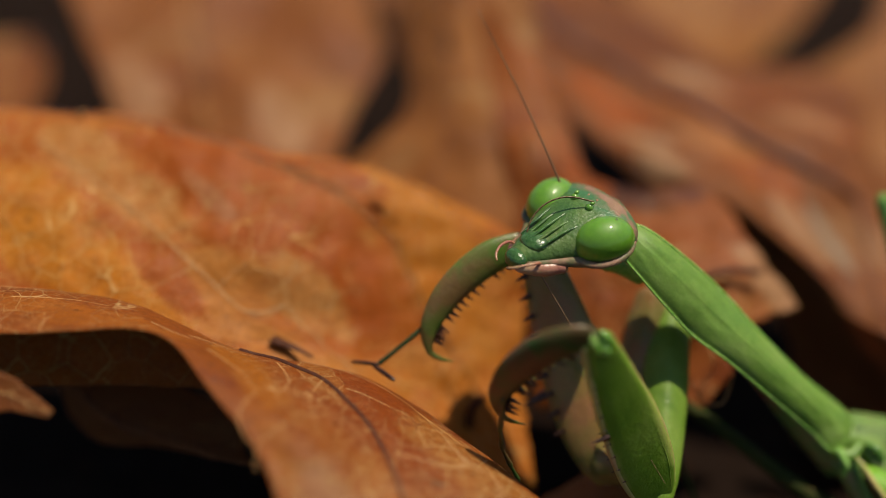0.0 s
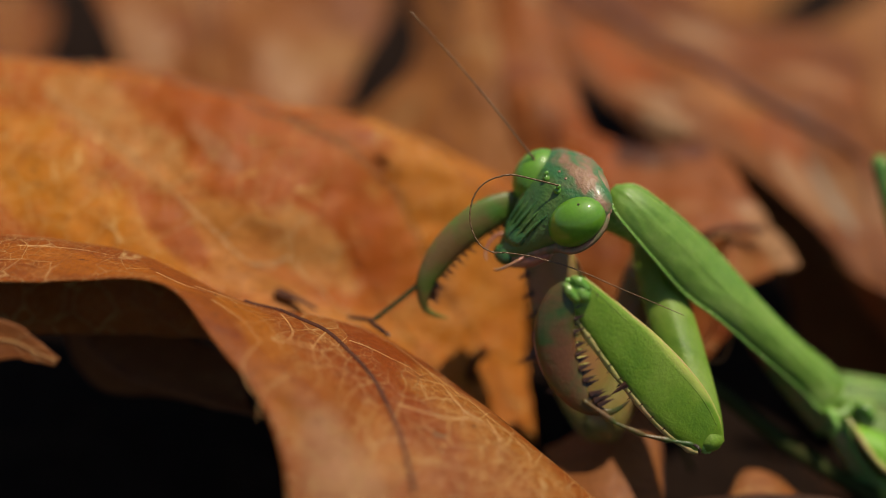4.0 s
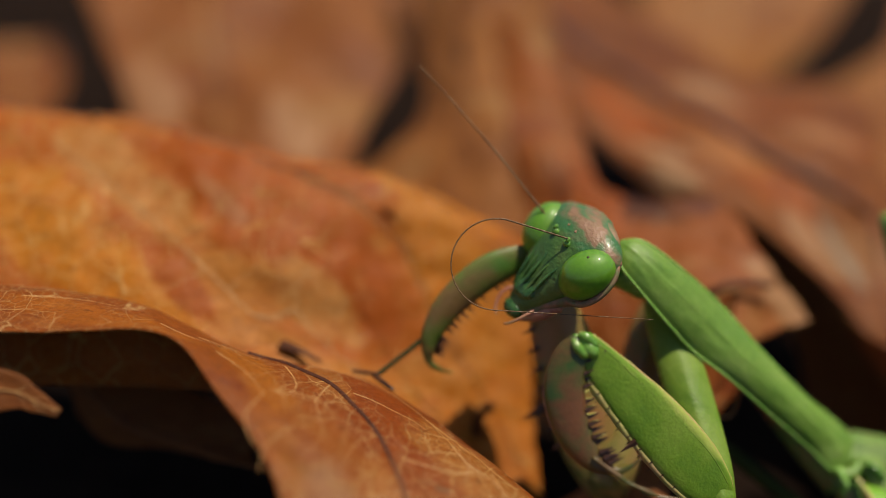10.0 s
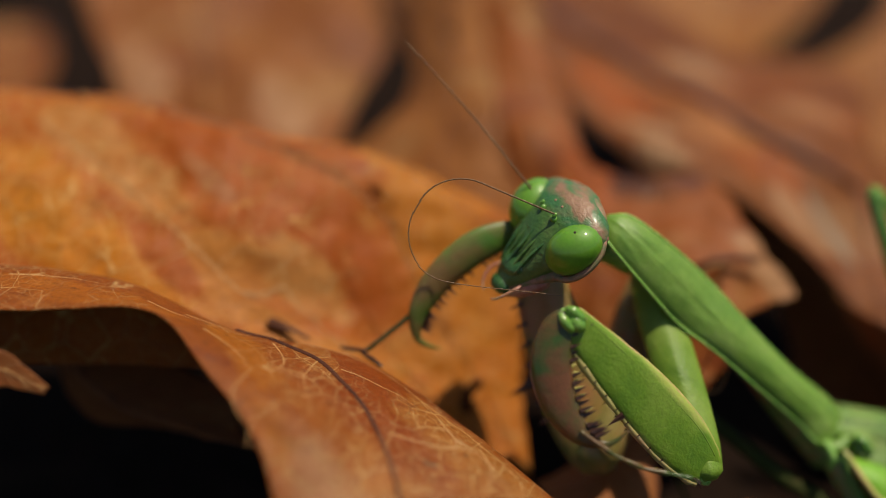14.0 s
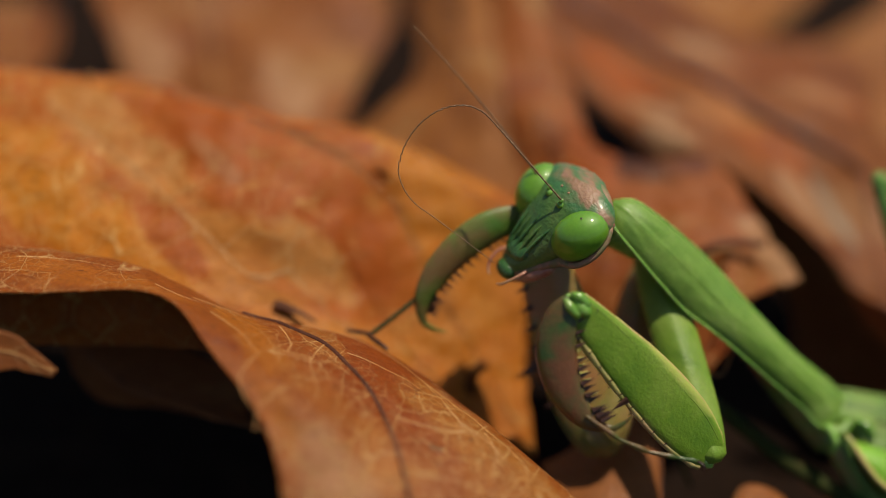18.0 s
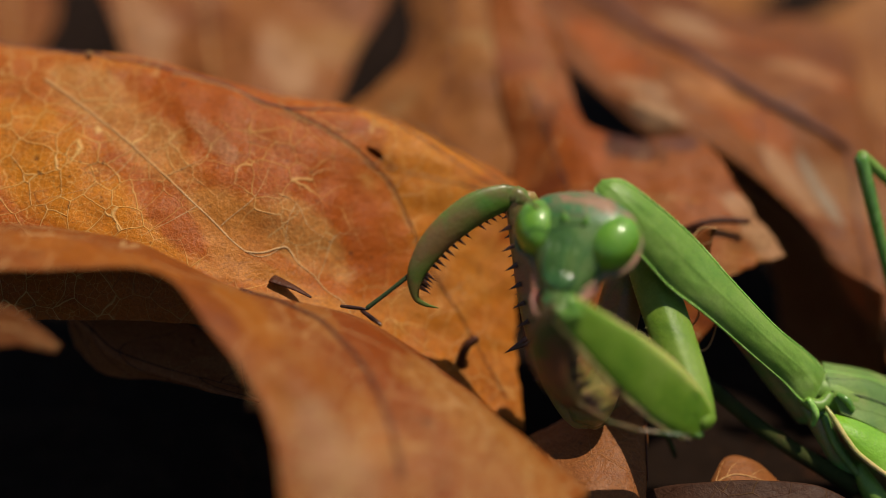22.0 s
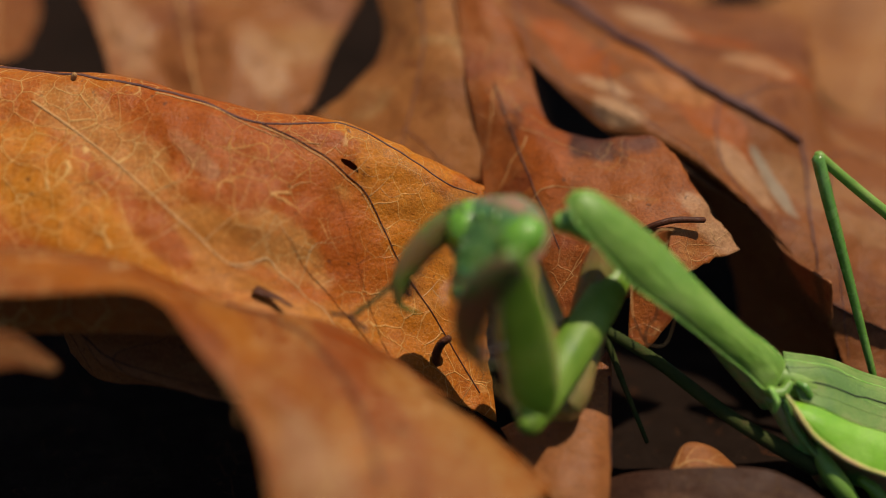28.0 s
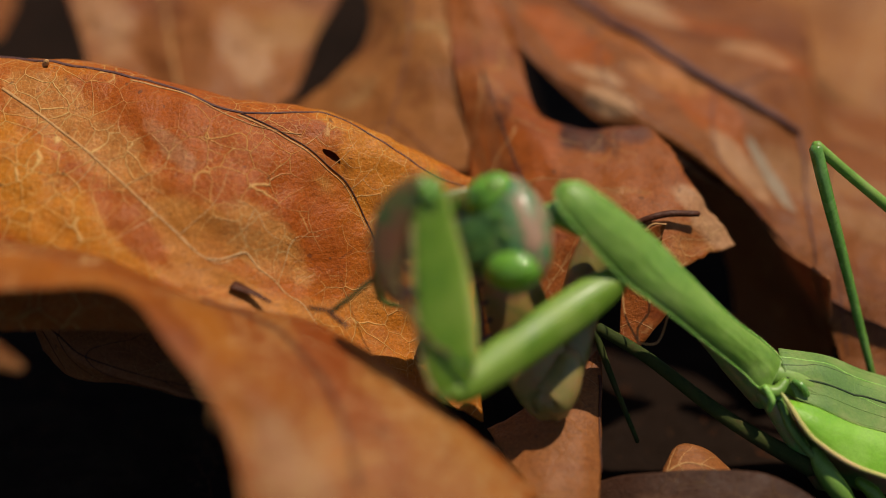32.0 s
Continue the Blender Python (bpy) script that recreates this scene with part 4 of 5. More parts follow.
vein(GD, leaf_d, [(37.6, 18.9, 11.8), (38.8, 18.2, 11.3), (40.4, 17.8, 10.6), (42.3, 17.2, 10.0), (45.0, 16.4, 9.0)], 0.2, RIB_DARK, 0.15, "side_rib", "thin dark side rib")
pinnate(GD, leaf_d, (0.05, 0.2), (0.7, 0.6), 4, RIB_PLUM, 0.3, 3, main=False)
vein(GC, leaf_c, [(7.5, 35.0, 26.5), (9.0, 29.9, 23.8), (10.8, 24.2, 21.0), (12.6, 18.7, 18.4)], 0.14, RIB_DARK, 0.03, "midrib")
pinnate(GC, leaf_c, (0.3, 0.2), (0.45, 0.9), 5, RIB_LIGHT, 0.16, 5, main=False)
for gg, lf, sd in ((GE, leaf_e, 7), (GK, leaf_k, 9), (GQ, leaf_q, 10), (GS, leaf_s, 17)):
    pinnate(gg, lf, (0.5, 0.02), (0.5, 0.98), 4, RIB_LIGHT, 0.3, sd)
pinnate(GF, leaf_f, (0.4, 0.02), (0.5, 0.98), 3, RIB_PLUM, 0.14, 8)
for gg, lf, sd in ((GG, leaf_g, 11), (GJ, leaf_j, 13), (GN, leaf_n, 14), (GL, leaf_l, 15), (GR, leaf_r, 16)):
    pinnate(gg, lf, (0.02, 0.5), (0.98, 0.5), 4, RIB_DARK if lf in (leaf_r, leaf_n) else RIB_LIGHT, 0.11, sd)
vein(GI, leaf_i, [(16.2, 9.8, 10.6), (15.9, 6.8, 9.4), (15.9, 2.2, 7.4)], 0.14, RIB_DARK, 0.1, "margin", "dark curled margin")

# ---- twig and leaf skeleton ----
stub_path = np.array([(1.7, 11.4, 11.6), (1.7, 11.3, 12.6), (2.1, 11.4, 13.6), (2.8, 11.6, 14.1)])
st = np.array((*stub_path.mean(0)[:2], stub_path[:, 2].min() - 0.3))
stub = tube("leaf_stalk", stub_path - st, [0.42, 0.40, 0.38, 0.34], RIB_DARK, count=16, seg=12)
stub.location = Vector(st) * MM
tagged(stub, "short dark broken leaf stalk beside an orange leaf", "leaf stalk")
twig_path = np.array([(19.4, 18.5, 20.0), (20.7, 18.4, 20.8), (22.6, 18.6, 21.2), (25.2, 19.0, 20.9)])
tb = np.array((*twig_path.mean(0)[:2], twig_path[:, 2].min() - 0.3))
twig = tube("twig", twig_path - tb, [0.22, 0.28, 0.30, 0.26], RIB_DARK, count=16, seg=10)
twig.location = Vector(tb) * MM
tagged(twig, "short dark twig lying on a russet leaf", "twig")
# flat dark teardrop piece, added for a small dark dash on the leaf
scrap_path = np.array([(-10.0, 9.2, 19.5), (-11.4, 9.8, 20.0), (-13.1, 10.6, 20.3)])
sb = np.array((*scrap_path.mean(0)[:2], scrap_path[:, 2].min() - 0.2))
scrap = tube("dark_dash", scrap_path - sb, [(0.10, 0.08), (0.30, 0.12), (0.56, 0.13)], RIB_DARK, count=14, seg=10)
scrap.location = Vector(sb) * MM
tagged(scrap, "small dark teardrop-shaped piece on an orange leaf", "bud scale")
SK = (20.2, 9.9, 17.1)
skeleton = new("leaf_skeleton")
skeleton.location = Vector(SK) * MM
tagged(skeleton, "curled tan leaf scrap with bare fibres", "leaf scrap")
for pts in (
    [(21.8, 15.2, 22.4), (20.5, 15.2, 22.3), (19.2, 13.9, 21.0), (18.5, 12.1, 18.9)],
    [(18.1, 12.1, 18.9), (18.2, 10.4, 17.0), (19.2, 8.8, 15.3)],
    [(19.9, 11.4, 18.8), (20.1, 10.1, 17.5), (19.2, 9.4, 16.3), (19.2, 8.6, 15.3)],
    [(19.2, 8.8, 15.2), (20.8, 8.8, 15.3), (21.7, 10.0, 17.3), (22.3, 10.9, 18.0)],
):
    tube("fibre", [np.array(p) - SK for p in pts], [0.075] * len(pts), RIB_LIGHT, skeleton, count=16, seg=8)
sg = sheet([[(19.1, 14.3, 20.7), (20.5, 15.1, 22.1), (21.8, 15.3, 22.5)], [(19.4, 14.0, 19.2), (20.8, 14.7, 20.4), (21.6, 15.3, 21.5)], [(18.4, 13.6, 16.6), (20.2, 14.1, 17.4), (21.4, 14.6, 18.2)], [(18.1, 11.1, 13.3), (19.7, 11.0, 13.0), (22.3, 12.5, 15.6)]], 20, 24, 0.1, 0.02, 3.3)
solid_sheet("blade", sg - SK, LEAF_C, 0.12, skeleton)


# ---- mantis ----
BASE = np.array((30.2, 4.3, 6.5))
mantis = new("praying_mantis")
mantis.location = Vector(BASE) * MM
tagged(mantis, "bright green praying mantis resting on dry leaves", "praying mantis")


SWAY = [(0.0, 0.6, 0.35), (1.0, 0.65, 0.15), (2.0, 0.3, 0.0), (3.0, 0.1, 0.1), (6.0, 0.0, 0.0), (24.5, 0.0, 0.0), (25.3, 0.6, -0.1), (28.5, 0.75, 0.15), (32.0, 0.65, 0.3)]


def sway(t):
    """The insect's slow shift across and up, in mm."""
    k = [r[0] for r in SWAY]
    return np.array((np.interp(t, k, [r[1] for r in SWAY]), 0.0, np.interp(t, k, [r[2] for r in SWAY])))


def rel(p, t=6.0):
    return np.asarray(p, float) - BASE - sway(t)


def body_tube(name, path, radii, mat, label="", count=24, up=(0, 0, 1), flat=(1, 1), seg=20, t=6.0, **kw):
    return tube(name, [rel(p, t) for p in path], np.asarray(radii, float) * 1.05, mat, mantis, label, count=count, up=up, flat=flat, seg=seg, **kw)


def spine_mesh():
    v = [(0.0, 0.0, 1.0)] + [(math.cos(a) * 0.22, math.sin(a) * 0.22, 0) for a in [k * math.pi / 3 for k in range(6)]]
    f = [(0, 1 + k, 1 + (k + 1) % 6) for k in range(6)]
    me = bpy.data.meshes.new("spine")
    me.from_pydata([tuple(c * MM for c in q) for q in v], [], f)
    me.materials.append(DARK)
    return me


SPINE = spine_mesh()
TOOTH = SPINE.copy()
TOOTH.materials[0] = RIM
TOOTH.transform(Matrix.Diagonal((0.3, 0.3, 0.3, 1)))
TINY = SPINE.copy()
TINY.materials[0] = RIM
TINY.transform(Matrix.Diagonal((0.16, 0.16, 0.14, 1)))


# pronotum with its side rim, neck, abdomen, wing covers
VIEW_UP = (0.35, -0.75, 0.55)
PRO = [(11.6, 10.3, 28.9), (12.5, 9.6, 28.6), (14.0, 8.9, 27.4), (16.5, 8.6, 24.9), (18.5, 8.5, 22.8), (20.9, 7.9, 20.7), (25.0, 7.8, 16.6), (27.7, 8.1, 14.0), (28.9, 7.9, 12.8), (29.7, 7.9, 12.1)]
PRO_W = [0.4, 1.30, 1.68, 2.02, 2.10, 1.76, 1.52, 1.58, 1.62, 1.45]
PRO_H = [0.12, 0.5, 0.62, 0.75, 0.85, 0.75, 0.7, 0.6, 0.45, 0.25]
pc, pw, ph = curve_through(PRO, 64), curve_through(PRO_W, 64), curve_through(PRO_H, 64)
pd = np.gradient(pc, axis=0)
pd /= np.linalg.norm(pd, axis=1, keepdims=True)
ps = np.cross(pd, VIEW_UP)
ps /= np.linalg.norm(ps, axis=1, keepdims=True)
pn = np.cross(ps, pd)


def shield():
    """The pronotum: a low roof with a fine keel and thin flat side margins, hollowed below."""
    us = np.linspace(-1, 1, 41)
    rows, low = [], []
    for i in range(len(pc)):
        arch = 0.8 * np.maximum(0, 1 - (np.abs(us) / 0.93) ** 2) ** 0.75 + 0.12 * np.maximum(0, 1 - np.abs(us) / 0.95) ** 1.5 + 0.018 * np.exp(-(us / 0.06) ** 2)
        bump = [0.09 * noise.noise((pc[i][0] * 0.9, u * 3, pc[i][2] * 0.9)) for u in us]
        z = ph[i] * arch + 0.07 + np.array(bump) * arch
        rows.append(pc[i] + np.outer(us * pw[i], ps[i]) + np.outer(z, pn[i]))
        low.append(pc[i] + np.outer(us * pw[i], ps[i]) - np.outer(ph[i] * 0.5 * np.maximum(0, 1 - us ** 2) ** 0.7 + 0.05, pn[i]))
    m, k = len(us), len(rows)
    v = np.concatenate([np.concatenate(rows), np.concatenate(low)])
    f = []
    for i in range(k - 1):
        for j in range(m - 1):
            a = i * m + j
            f.append((a, a + m, a + m + 1, a + 1))
            f.append((k * m + a, k * m + a + 1, k * m + a + m + 1, k * m + a + m))
        for j in (0, m - 1):
            a = i * m + j
            f.append((a, a + m, k * m + a + m, k * m + a) if j else (a + m, a, k * m + a, k * m + a + m))
    for i in (0, k - 1):
        for j in range(m - 1):
            a = i * m + j
            f.append((a, a + 1, k * m + a + 1, k * m + a))
    return mesh_ob("pronotum", np.array([rel(q) for q in v]) * MM, f, GREEN, mantis, "long keeled green shield of the thorax")


shield()
for sg in (1, -1):
    rim = body_tube("pronotum_rim", pc + ps * pw[:, None] * sg + pn * 0.02, [0.085] * 64, RIM_GREEN, "finely toothed pale green rim", count=0, seg=8)
    for k in range(4, 60):
        o = new("tooth", TINY)
        o.parent = rim
        q = rel(pc[k] + ps[k] * (pw[k] + 0.06) * sg)
        o.matrix_basis = Matrix.Translation(Vector(q) * MM) @ Vector(ps[k] * sg).to_track_quat("Z", "Y").to_matrix().to_4x4()
body_tube("prosternum", [(14.1, 11.3, 25.5), (16.5, 9.7, 23.7), (19.5, 9.7, 20.8), (23.3, 9.6, 16.6), (27.0, 8.9, 12.5), (29.6, 8.4, 9.6)], [0.6, 0.9, 0.85, 0.95, 1.3, 1.4], UNDER, "reddish green underside of the thorax", count=30)
body_tube("neck", [(10.8, 10.0, 26.6), (11.5, 10.1, 26.6), (12.3, 9.8, 26.6), (13.7, 9.8, 25.9)], [0.75, 0.9, 1.0, 1.1], RIM_GREEN, "pale green soft neck", up=VIEW_UP)
ABD = [(30.3, 8.4, 9.6), (35.1, 8.5, 4.8), (42.9, 9.3, -1.8), (54.6, 10.2, -10.3), (69.9, 11.0, -20.0)]
body_tube("abdomen", ABD, [(1.2, 1.4), (1.8, 2.0), (2.8, 2.8), (3.2, 3.0), (1.5, 1.4)], UNDER, "green and reddish abdomen under the wings", up=VIEW_UP)


def wing_sheet(name, ctrl, mat, label, thick=0.16, wave=0.12):
    g = sheet(np.array([[rel(p, 30.0) for p in r] for r in ctrl]), 60, 28, wave, 0.0, 2.2)
    return g, solid_sheet(name, g, mat, thick, mantis, label)


TEG = [
    [(31.2, 10.5, 13.0), (35.3, 10.9, 11.9), (38.9, 11.0, 10.1), (44.2, 11.4, 7.7), (54.9, 12.4, 1.4), (75.0, 14.5, -11.0)],
    [(31.1, 8.6, 12.8), (34.8, 9.1, 12.0), (38.3, 9.0, 10.3), (43.5, 9.2, 8.0), (53.9, 9.8, 1.8), (73.8, 12.0, -10.8)],
    [(31.6, 7.5, 11.8), (34.6, 7.5, 10.9), (38.0, 7.3, 9.4), (43.1, 7.4, 7.1), (53.4, 7.9, 0.9), (73.0, 9.8, -11.8)],
    [(32.1, 6.7, 10.9), (34.0, 6.2, 10.3), (37.3, 5.8, 8.7), (42.8, 6.0, 6.4), (53.0, 6.3, -0.1), (72.3, 7.6, -12.8)],
]
teg_g, tegmen = wing_sheet("tegmen", TEG, WING, "green folded wing cover with raised veins")
for row, w in ((1, 0.06), (4, 0.05), (6, 0.07), (9, 0.05), (11, 0.04), (14, 0.10), (17, 0.05), (19, 0.05), (22, 0.06), (26, 0.09)):
    nn = normals(teg_g)
    sgn = 1 if float(nn[row, 20] @ np.array(VIEW_UP)) > 0 else -1
    path = [teg_g[min(27, int(row + 2 * math.sin(k * 0.05 + row))), k] + nn[row, k] * sgn * 0.05 for k in range(0, 60, 3)]
    tube("wing_vein", path, [w] * len(path), {6: RIM_GREEN, 17: RIM_GREEN, 9: OLIVE_GREEN, 14: OLIVE_GREEN}.get(row, WING), tegmen, seg=6)
for k in range(9):
    a, b = 3 + k * 4, 1 + (k * 7) % 20
    nn = normals(teg_g)
    sgn = 1 if float(nn[b, a] @ np.array(VIEW_UP)) > 0 else -1
    tube("wing_vein", [teg_g[b + j, a + j // 2] + nn[b + j, a] * sgn * 0.05 for j in range(0, 7)], [0.04] * 7, WING, tegmen, seg=6)
LIM = [
    [(31.5, 6.4, 10.9), (33.6, 6.0, 10.5), (37.1, 5.4, 9.0), (42.6, 5.5, 6.7), (52.8, 5.9, 0.2), (72.0, 7.2, -12.6)],
    [(31.5, 5.8, 11.0), (33.9, 4.8, 10.0), (37.1, 4.3, 8.5), (42.3, 4.4, 6.2), (52.5, 4.8, -0.3), (71.6, 6.0, -13.0)],
    [(31.5, 5.4, 10.9), (33.8, 4.0, 9.4), (36.8, 3.4, 7.8), (42.1, 3.3, 5.5), (52.2, 3.7, -0.9), (71.3, 4.9, -13.5)],
    [(31.5, 5.3, 10.8), (33.5, 3.7, 8.9), (36.5, 2.8, 7.2), (42.0, 2.5, 4.7), (52.0, 2.7, -1.4), (71.0, 3.9, -14.2)],
]
wing_sheet("tegmen_edge", LIM, LIME, "lime green front field of the wing cover")
body_tube("costal_rim", [(30.7, 6.3, 11.8), (31.2, 5.6, 11.3), (32.2, 4.3, 10.1), (33.4, 3.5, 9.0), (36.4, 2.5, 7.3), (41.9, 2.2, 4.9), (51.9, 2.4, -1.3)], [0.12, 0.2, 0.2, 0.2, 0.2, 0.2, 0.18], RIM, "cream-coloured front edge of the wing", count=40, seg=10, t=30.0)
for nm, pts, rr, mt, lb in (
    ("mesothorax", [(28.8, 9.2, 12.0), (31.1, 8.7, 11.5), (33.5, 8.5, 10.4), (36.7, 8.5, 8.0)], [1.0, 1.2, 1.25, 1.2], GREEN, "green middle of the thorax"),
    ("collar", [(29.0, 7.5, 11.8), (29.7, 6.7, 11.7), (30.5, 6.7, 11.7), (31.2, 7.3, 12.2)], [0.35, 0.5, 0.5, 0.35], GREEN, "wrinkled green collar behind the shield"),
    ("collar_fold", [(29.4, 6.6, 12.2), (29.9, 6.0, 11.4), (29.8, 5.8, 10.4)], [0.25, 0.3, 0.2], RIM_GREEN, "pale green collar fold"),
    ("wing_joint", [(31.9, 7.4, 12.1), (32.5, 7.0, 11.9), (33.0, 6.7, 11.2)], [0.2, 0.3, 0.22], HIND, "small glossy green wing joint"),
    ("thorax_side", [(29.5, 7.7, 10.9), (30.4, 6.9, 10.2), (31.6, 5.9, 8.3), (32.9, 5.3, 6.4), (34.9, 4.4, 3.6)], [0.7, 0.85, 0.75, 0.8, 0.8], UNDER, "wrinkled green and reddish side of the thorax"),
    ("thorax_seam", [(30.7, 6.2, 10.9), (31.5, 5.2, 9.2), (32.6, 4.5, 7.8), (33.8, 4.0, 6.6)], [0.28, 0.32, 0.3, 0.3], WING, "bluish green seam under the wing"),
    ("middle_coxa", [(33.6, 4.6, 7.2), (34.3, 3.5, 6.1), (35.5, 2.6, 4.6), (36.8, 2.2, 3.0)], [0.45, 0.8, 0.85, 0.55], GREEN, "stout green middle hip"),
    ("hind_coxa", [(37.4, 3.6, 4.6), (38.6, 2.9, 3.8), (39.5, 2.2, 2.3), (40.2, 1.5, -0.1)], [0.4, 0.6, 0.55, 0.4], FEMUR_GREEN, "stout green hind hip"),
):
    body_tube(nm, pts, rr, mt, lb, count=20, t=30.0, seg=16)


# legs: each segment lies along its own x axis
def seg_pose(a, b, hint, t=6.0):
    a, b = rel(a, t), rel(b, t)
    x = Vector(b - a).normalized()
    z = Vector(hint)
    z = (z - z.dot(x) * x).normalized()
    y = z.cross(x)
    m = Matrix((x, y, z)).transposed().to_4x4()
    m.translation = Vector(a) * MM
    return m


def dist(a, b):
    return float(np.linalg.norm(np.asarray(a) - np.asarray(b)))


def segment(name, length, prof, mat, label="", bend=0.0, seg=28, count=32, power=1.35):
    """prof: rows of share along the segment, half thickness, half height and offset in mm."""
    pr = curve_through(prof, count)
    path = [(s * length, 0, o - bend * (1 - (2 * s - 1) ** 2)) for s, w, h, o in pr]
    v, f = tube_data(path, [(w * 1.05, h * 1.05) for s, w, h, o in pr], seg=seg, up=(0, 0, 1), power=power)
    return mesh_ob(name, v * MM, f, mat, mantis, label)


def spines(limb, rows):
    """rows: x, y, z, length, lean along x, lean along y (mm, degrees)."""
    for x, y, z, ln, lx, ly in rows:
        o = new("spine", SPINE)
        o.parent = limb
        o.matrix_basis = pose(x * MM, y * MM, z * MM, lx, ly, 0) @ Matrix.Diagonal((ln * 0.9, ln * 0.9, ln, 1))


FEMUR = [(0.0, 0.5, 1.0, 0.0), (0.08, 0.65, 1.55, 0.05), (0.25, 0.72, 1.98, 0.12), (0.5, 0.7, 1.92, 0.15), (0.75, 0.65, 1.5, 0.05), (0.92, 0.7, 1.12, 0.0), (1.0, 0.62, 0.9, 0.0)]
COXA = [(0.0, 0.8, 1.15, 0.0), (0.2, 0.95, 1.55, 0.0), (0.55, 0.95, 1.6, 0.0), (0.85, 0.85, 1.4, 0.0), (1.0, 0.75, 1.0, 0.0)]


def tibia_part(length, label, parent, broad=1.0, mat=TIBIA, tooth=0.55):
    """A curved shank with a hooked claw; its inner edge is the minus z side."""
    ctrl = [(0.0, 0.0, 0.6), (0.12, 0.85, 0.85), (0.35, 1.55, 1.0), (0.65, 1.5, 0.9), (0.88, 0.8, 0.7), (1.0, 0.0, 0.5), (1.07, -1.1, 0.25), (1.05, -2.0, 0.16), (0.99, -2.9, 0.04)]
    c = curve_through(ctrl, 40)
    v, f = tube_data([(x * length, 0, z) for x, z, r in c], [(r * (1.05 + (broad - 1.05) * max(0.0, min(1.0, (r - 0.3) * 2))), r * 0.55) for x, z, r in c], seg=18, up=(0, 1, 0))
    ob = mesh_ob("tibia", v * MM, f, mat, parent, label)
    rows = []
    for k in range(19):
        i = int(4 + k * 1.15)
        x, z, r = c[i]
        rows.append((x * length, 0.15 * (-1) ** k, z - r * broad * 0.95, tooth + 0.03 * k, 180, 14))
    spines(ob, rows)
    return ob


def femur_spines(limb, length, sgn, long_at=0.42, size=1.0, grow=1.0):
    for k in range(19):
        s = 0.22 + 0.72 * k / 18
        h = grow * np.interp(s, [q[0] for q in FEMUR], [q[2] for q in FEMUR])
        spines(limb, [(s * length, 0.35 * (-1) ** k, sgn * h * 0.93, size * (0.5 + 0.35 * (k % 2)), 0 if sgn > 0 else 180, -8)])
    h = grow * np.interp(long_at, [q[0] for q in FEMUR], [q[2] for q in FEMUR])
    spines(limb, [(long_at * length, 0.3, sgn * h * 0.9, 2.0 * size, 0 if sgn > 0 else 180, -10)])


def edge_line(limb, length, prof, sgn, mat, label, wide=0.2):
    c = curve_through(prof, 24)[1:-1]
    tube("edge", [(s * length, 0, sgn * h * 1.05 + o) for s, w, h, o in c], [wide + 0.6 * wide * noise.noise((k * 0.7, h0 * 3.0, 1.7)) for k, h0 in enumerate([q[2] for q in c])], mat, limb, label, seg=6)


# far foreleg, raised with its tip on the leaf
FAR_HIP, FAR_JOINT, FAR_KNEE, FAR_TIP = (15.1, 12.8, 22.2), (11.6, 4.7, 11.1), (5.9, 11.2, 27.3), (-2.0, 8.0, 21.8)
far_coxa = segment("coxa", dist(FAR_HIP, FAR_JOINT), COXA, OLIVE, "olive shaded upper foreleg segment")
far_femur = segment("femur", dist(FAR_JOINT, FAR_KNEE), [(s0, w0, h0 * 1.25, o0) for s0, w0, h0, o0 in FEMUR], FAR_BROWN, "translucent brown raptorial femur with dark spines")
femur_spines(far_femur, dist(FAR_JOINT, FAR_KNEE), 1, size=1.3, grow=1.25)
far_tibia = tibia_part(dist(FAR_KNEE, FAR_TIP), "curved olive-green spined shank with a claw", mantis, 1.3)
body_tube("knee", [(6.4, 10.9, 26.8), (5.7, 11.2, 27.4), (5.1, 11.1, 27.3)], [0.6, 0.72, 0.55], TIBIA, "rounded olive knee", count=10, seg=12)
FAR_TARSUS = [(-2.1, 8.3, 22.4), (-3.9, 7.8, 21.0), (-5.6, 7.4, 19.7)]
body_tube("tarsus", FAR_TARSUS, [0.2, 0.16, 0.18], OLIVE_GREEN, "thin dark olive foot", seg=8)
for a0, b0, w0 in (((-4.5, 5.8, 19.3), (-6.0, 7.4, 19.5), 0.18), ((-5.7, 7.3, 19.7), (-7.6, 8.0, 19.5), 0.15)):
    body_tube("tarsal_joint", [a0, tuple((np.array(a0) + np.array(b0)) / 2), b0], [w0 * 0.7, w0, w0 * 0.8], DARK, "dark brown foot segment", count=8, seg=8)
body_tube("trochanter", [(10.7, 4.7, 12.2), (11.3, 5.1, 12.4), (12.1, 5.8, 13.5), (12.8, 6.8, 15.1)], [1.2, 1.75, 1.65, 1.2], BULB, "glossy tan bulging leg joint", count=16, seg=18)
# near foreleg
AWAY = np.array((0.0, 0.9, 29.5)) - np.array((0.0, 0.0, 30.0))
NL = dict(coxa=14.4, femur=15.6, tibia=8.4)
COXA_LONG = NL["coxa"] + 1.7
near_coxa = segment("coxa", COXA_LONG, COXA, FEMUR_GREEN, "green upper foreleg segment")
for k in range(16):
    s0 = 0.12 + 0.8 * k / 15
    hh = np.interp(s0, [q[0] for q in COXA], [q[2] for q in COXA])
    o = new("tooth", TOOTH)
    o.parent = near_coxa
    o.matrix_basis = pose(s0 * COXA_LONG * MM, -0.1 * MM, -hh * 0.97 * MM, 180, 0, 0)
BLADE = [(s0, w0 * 0.62, h0, o0) for s0, w0, h0, o0 in FEMUR]
near_femur = segment("femur", NL["femur"], BLADE, FEMUR_EDGED, "broad green raptorial femur with a yellow edge", power=0.72, seg=40, count=48)
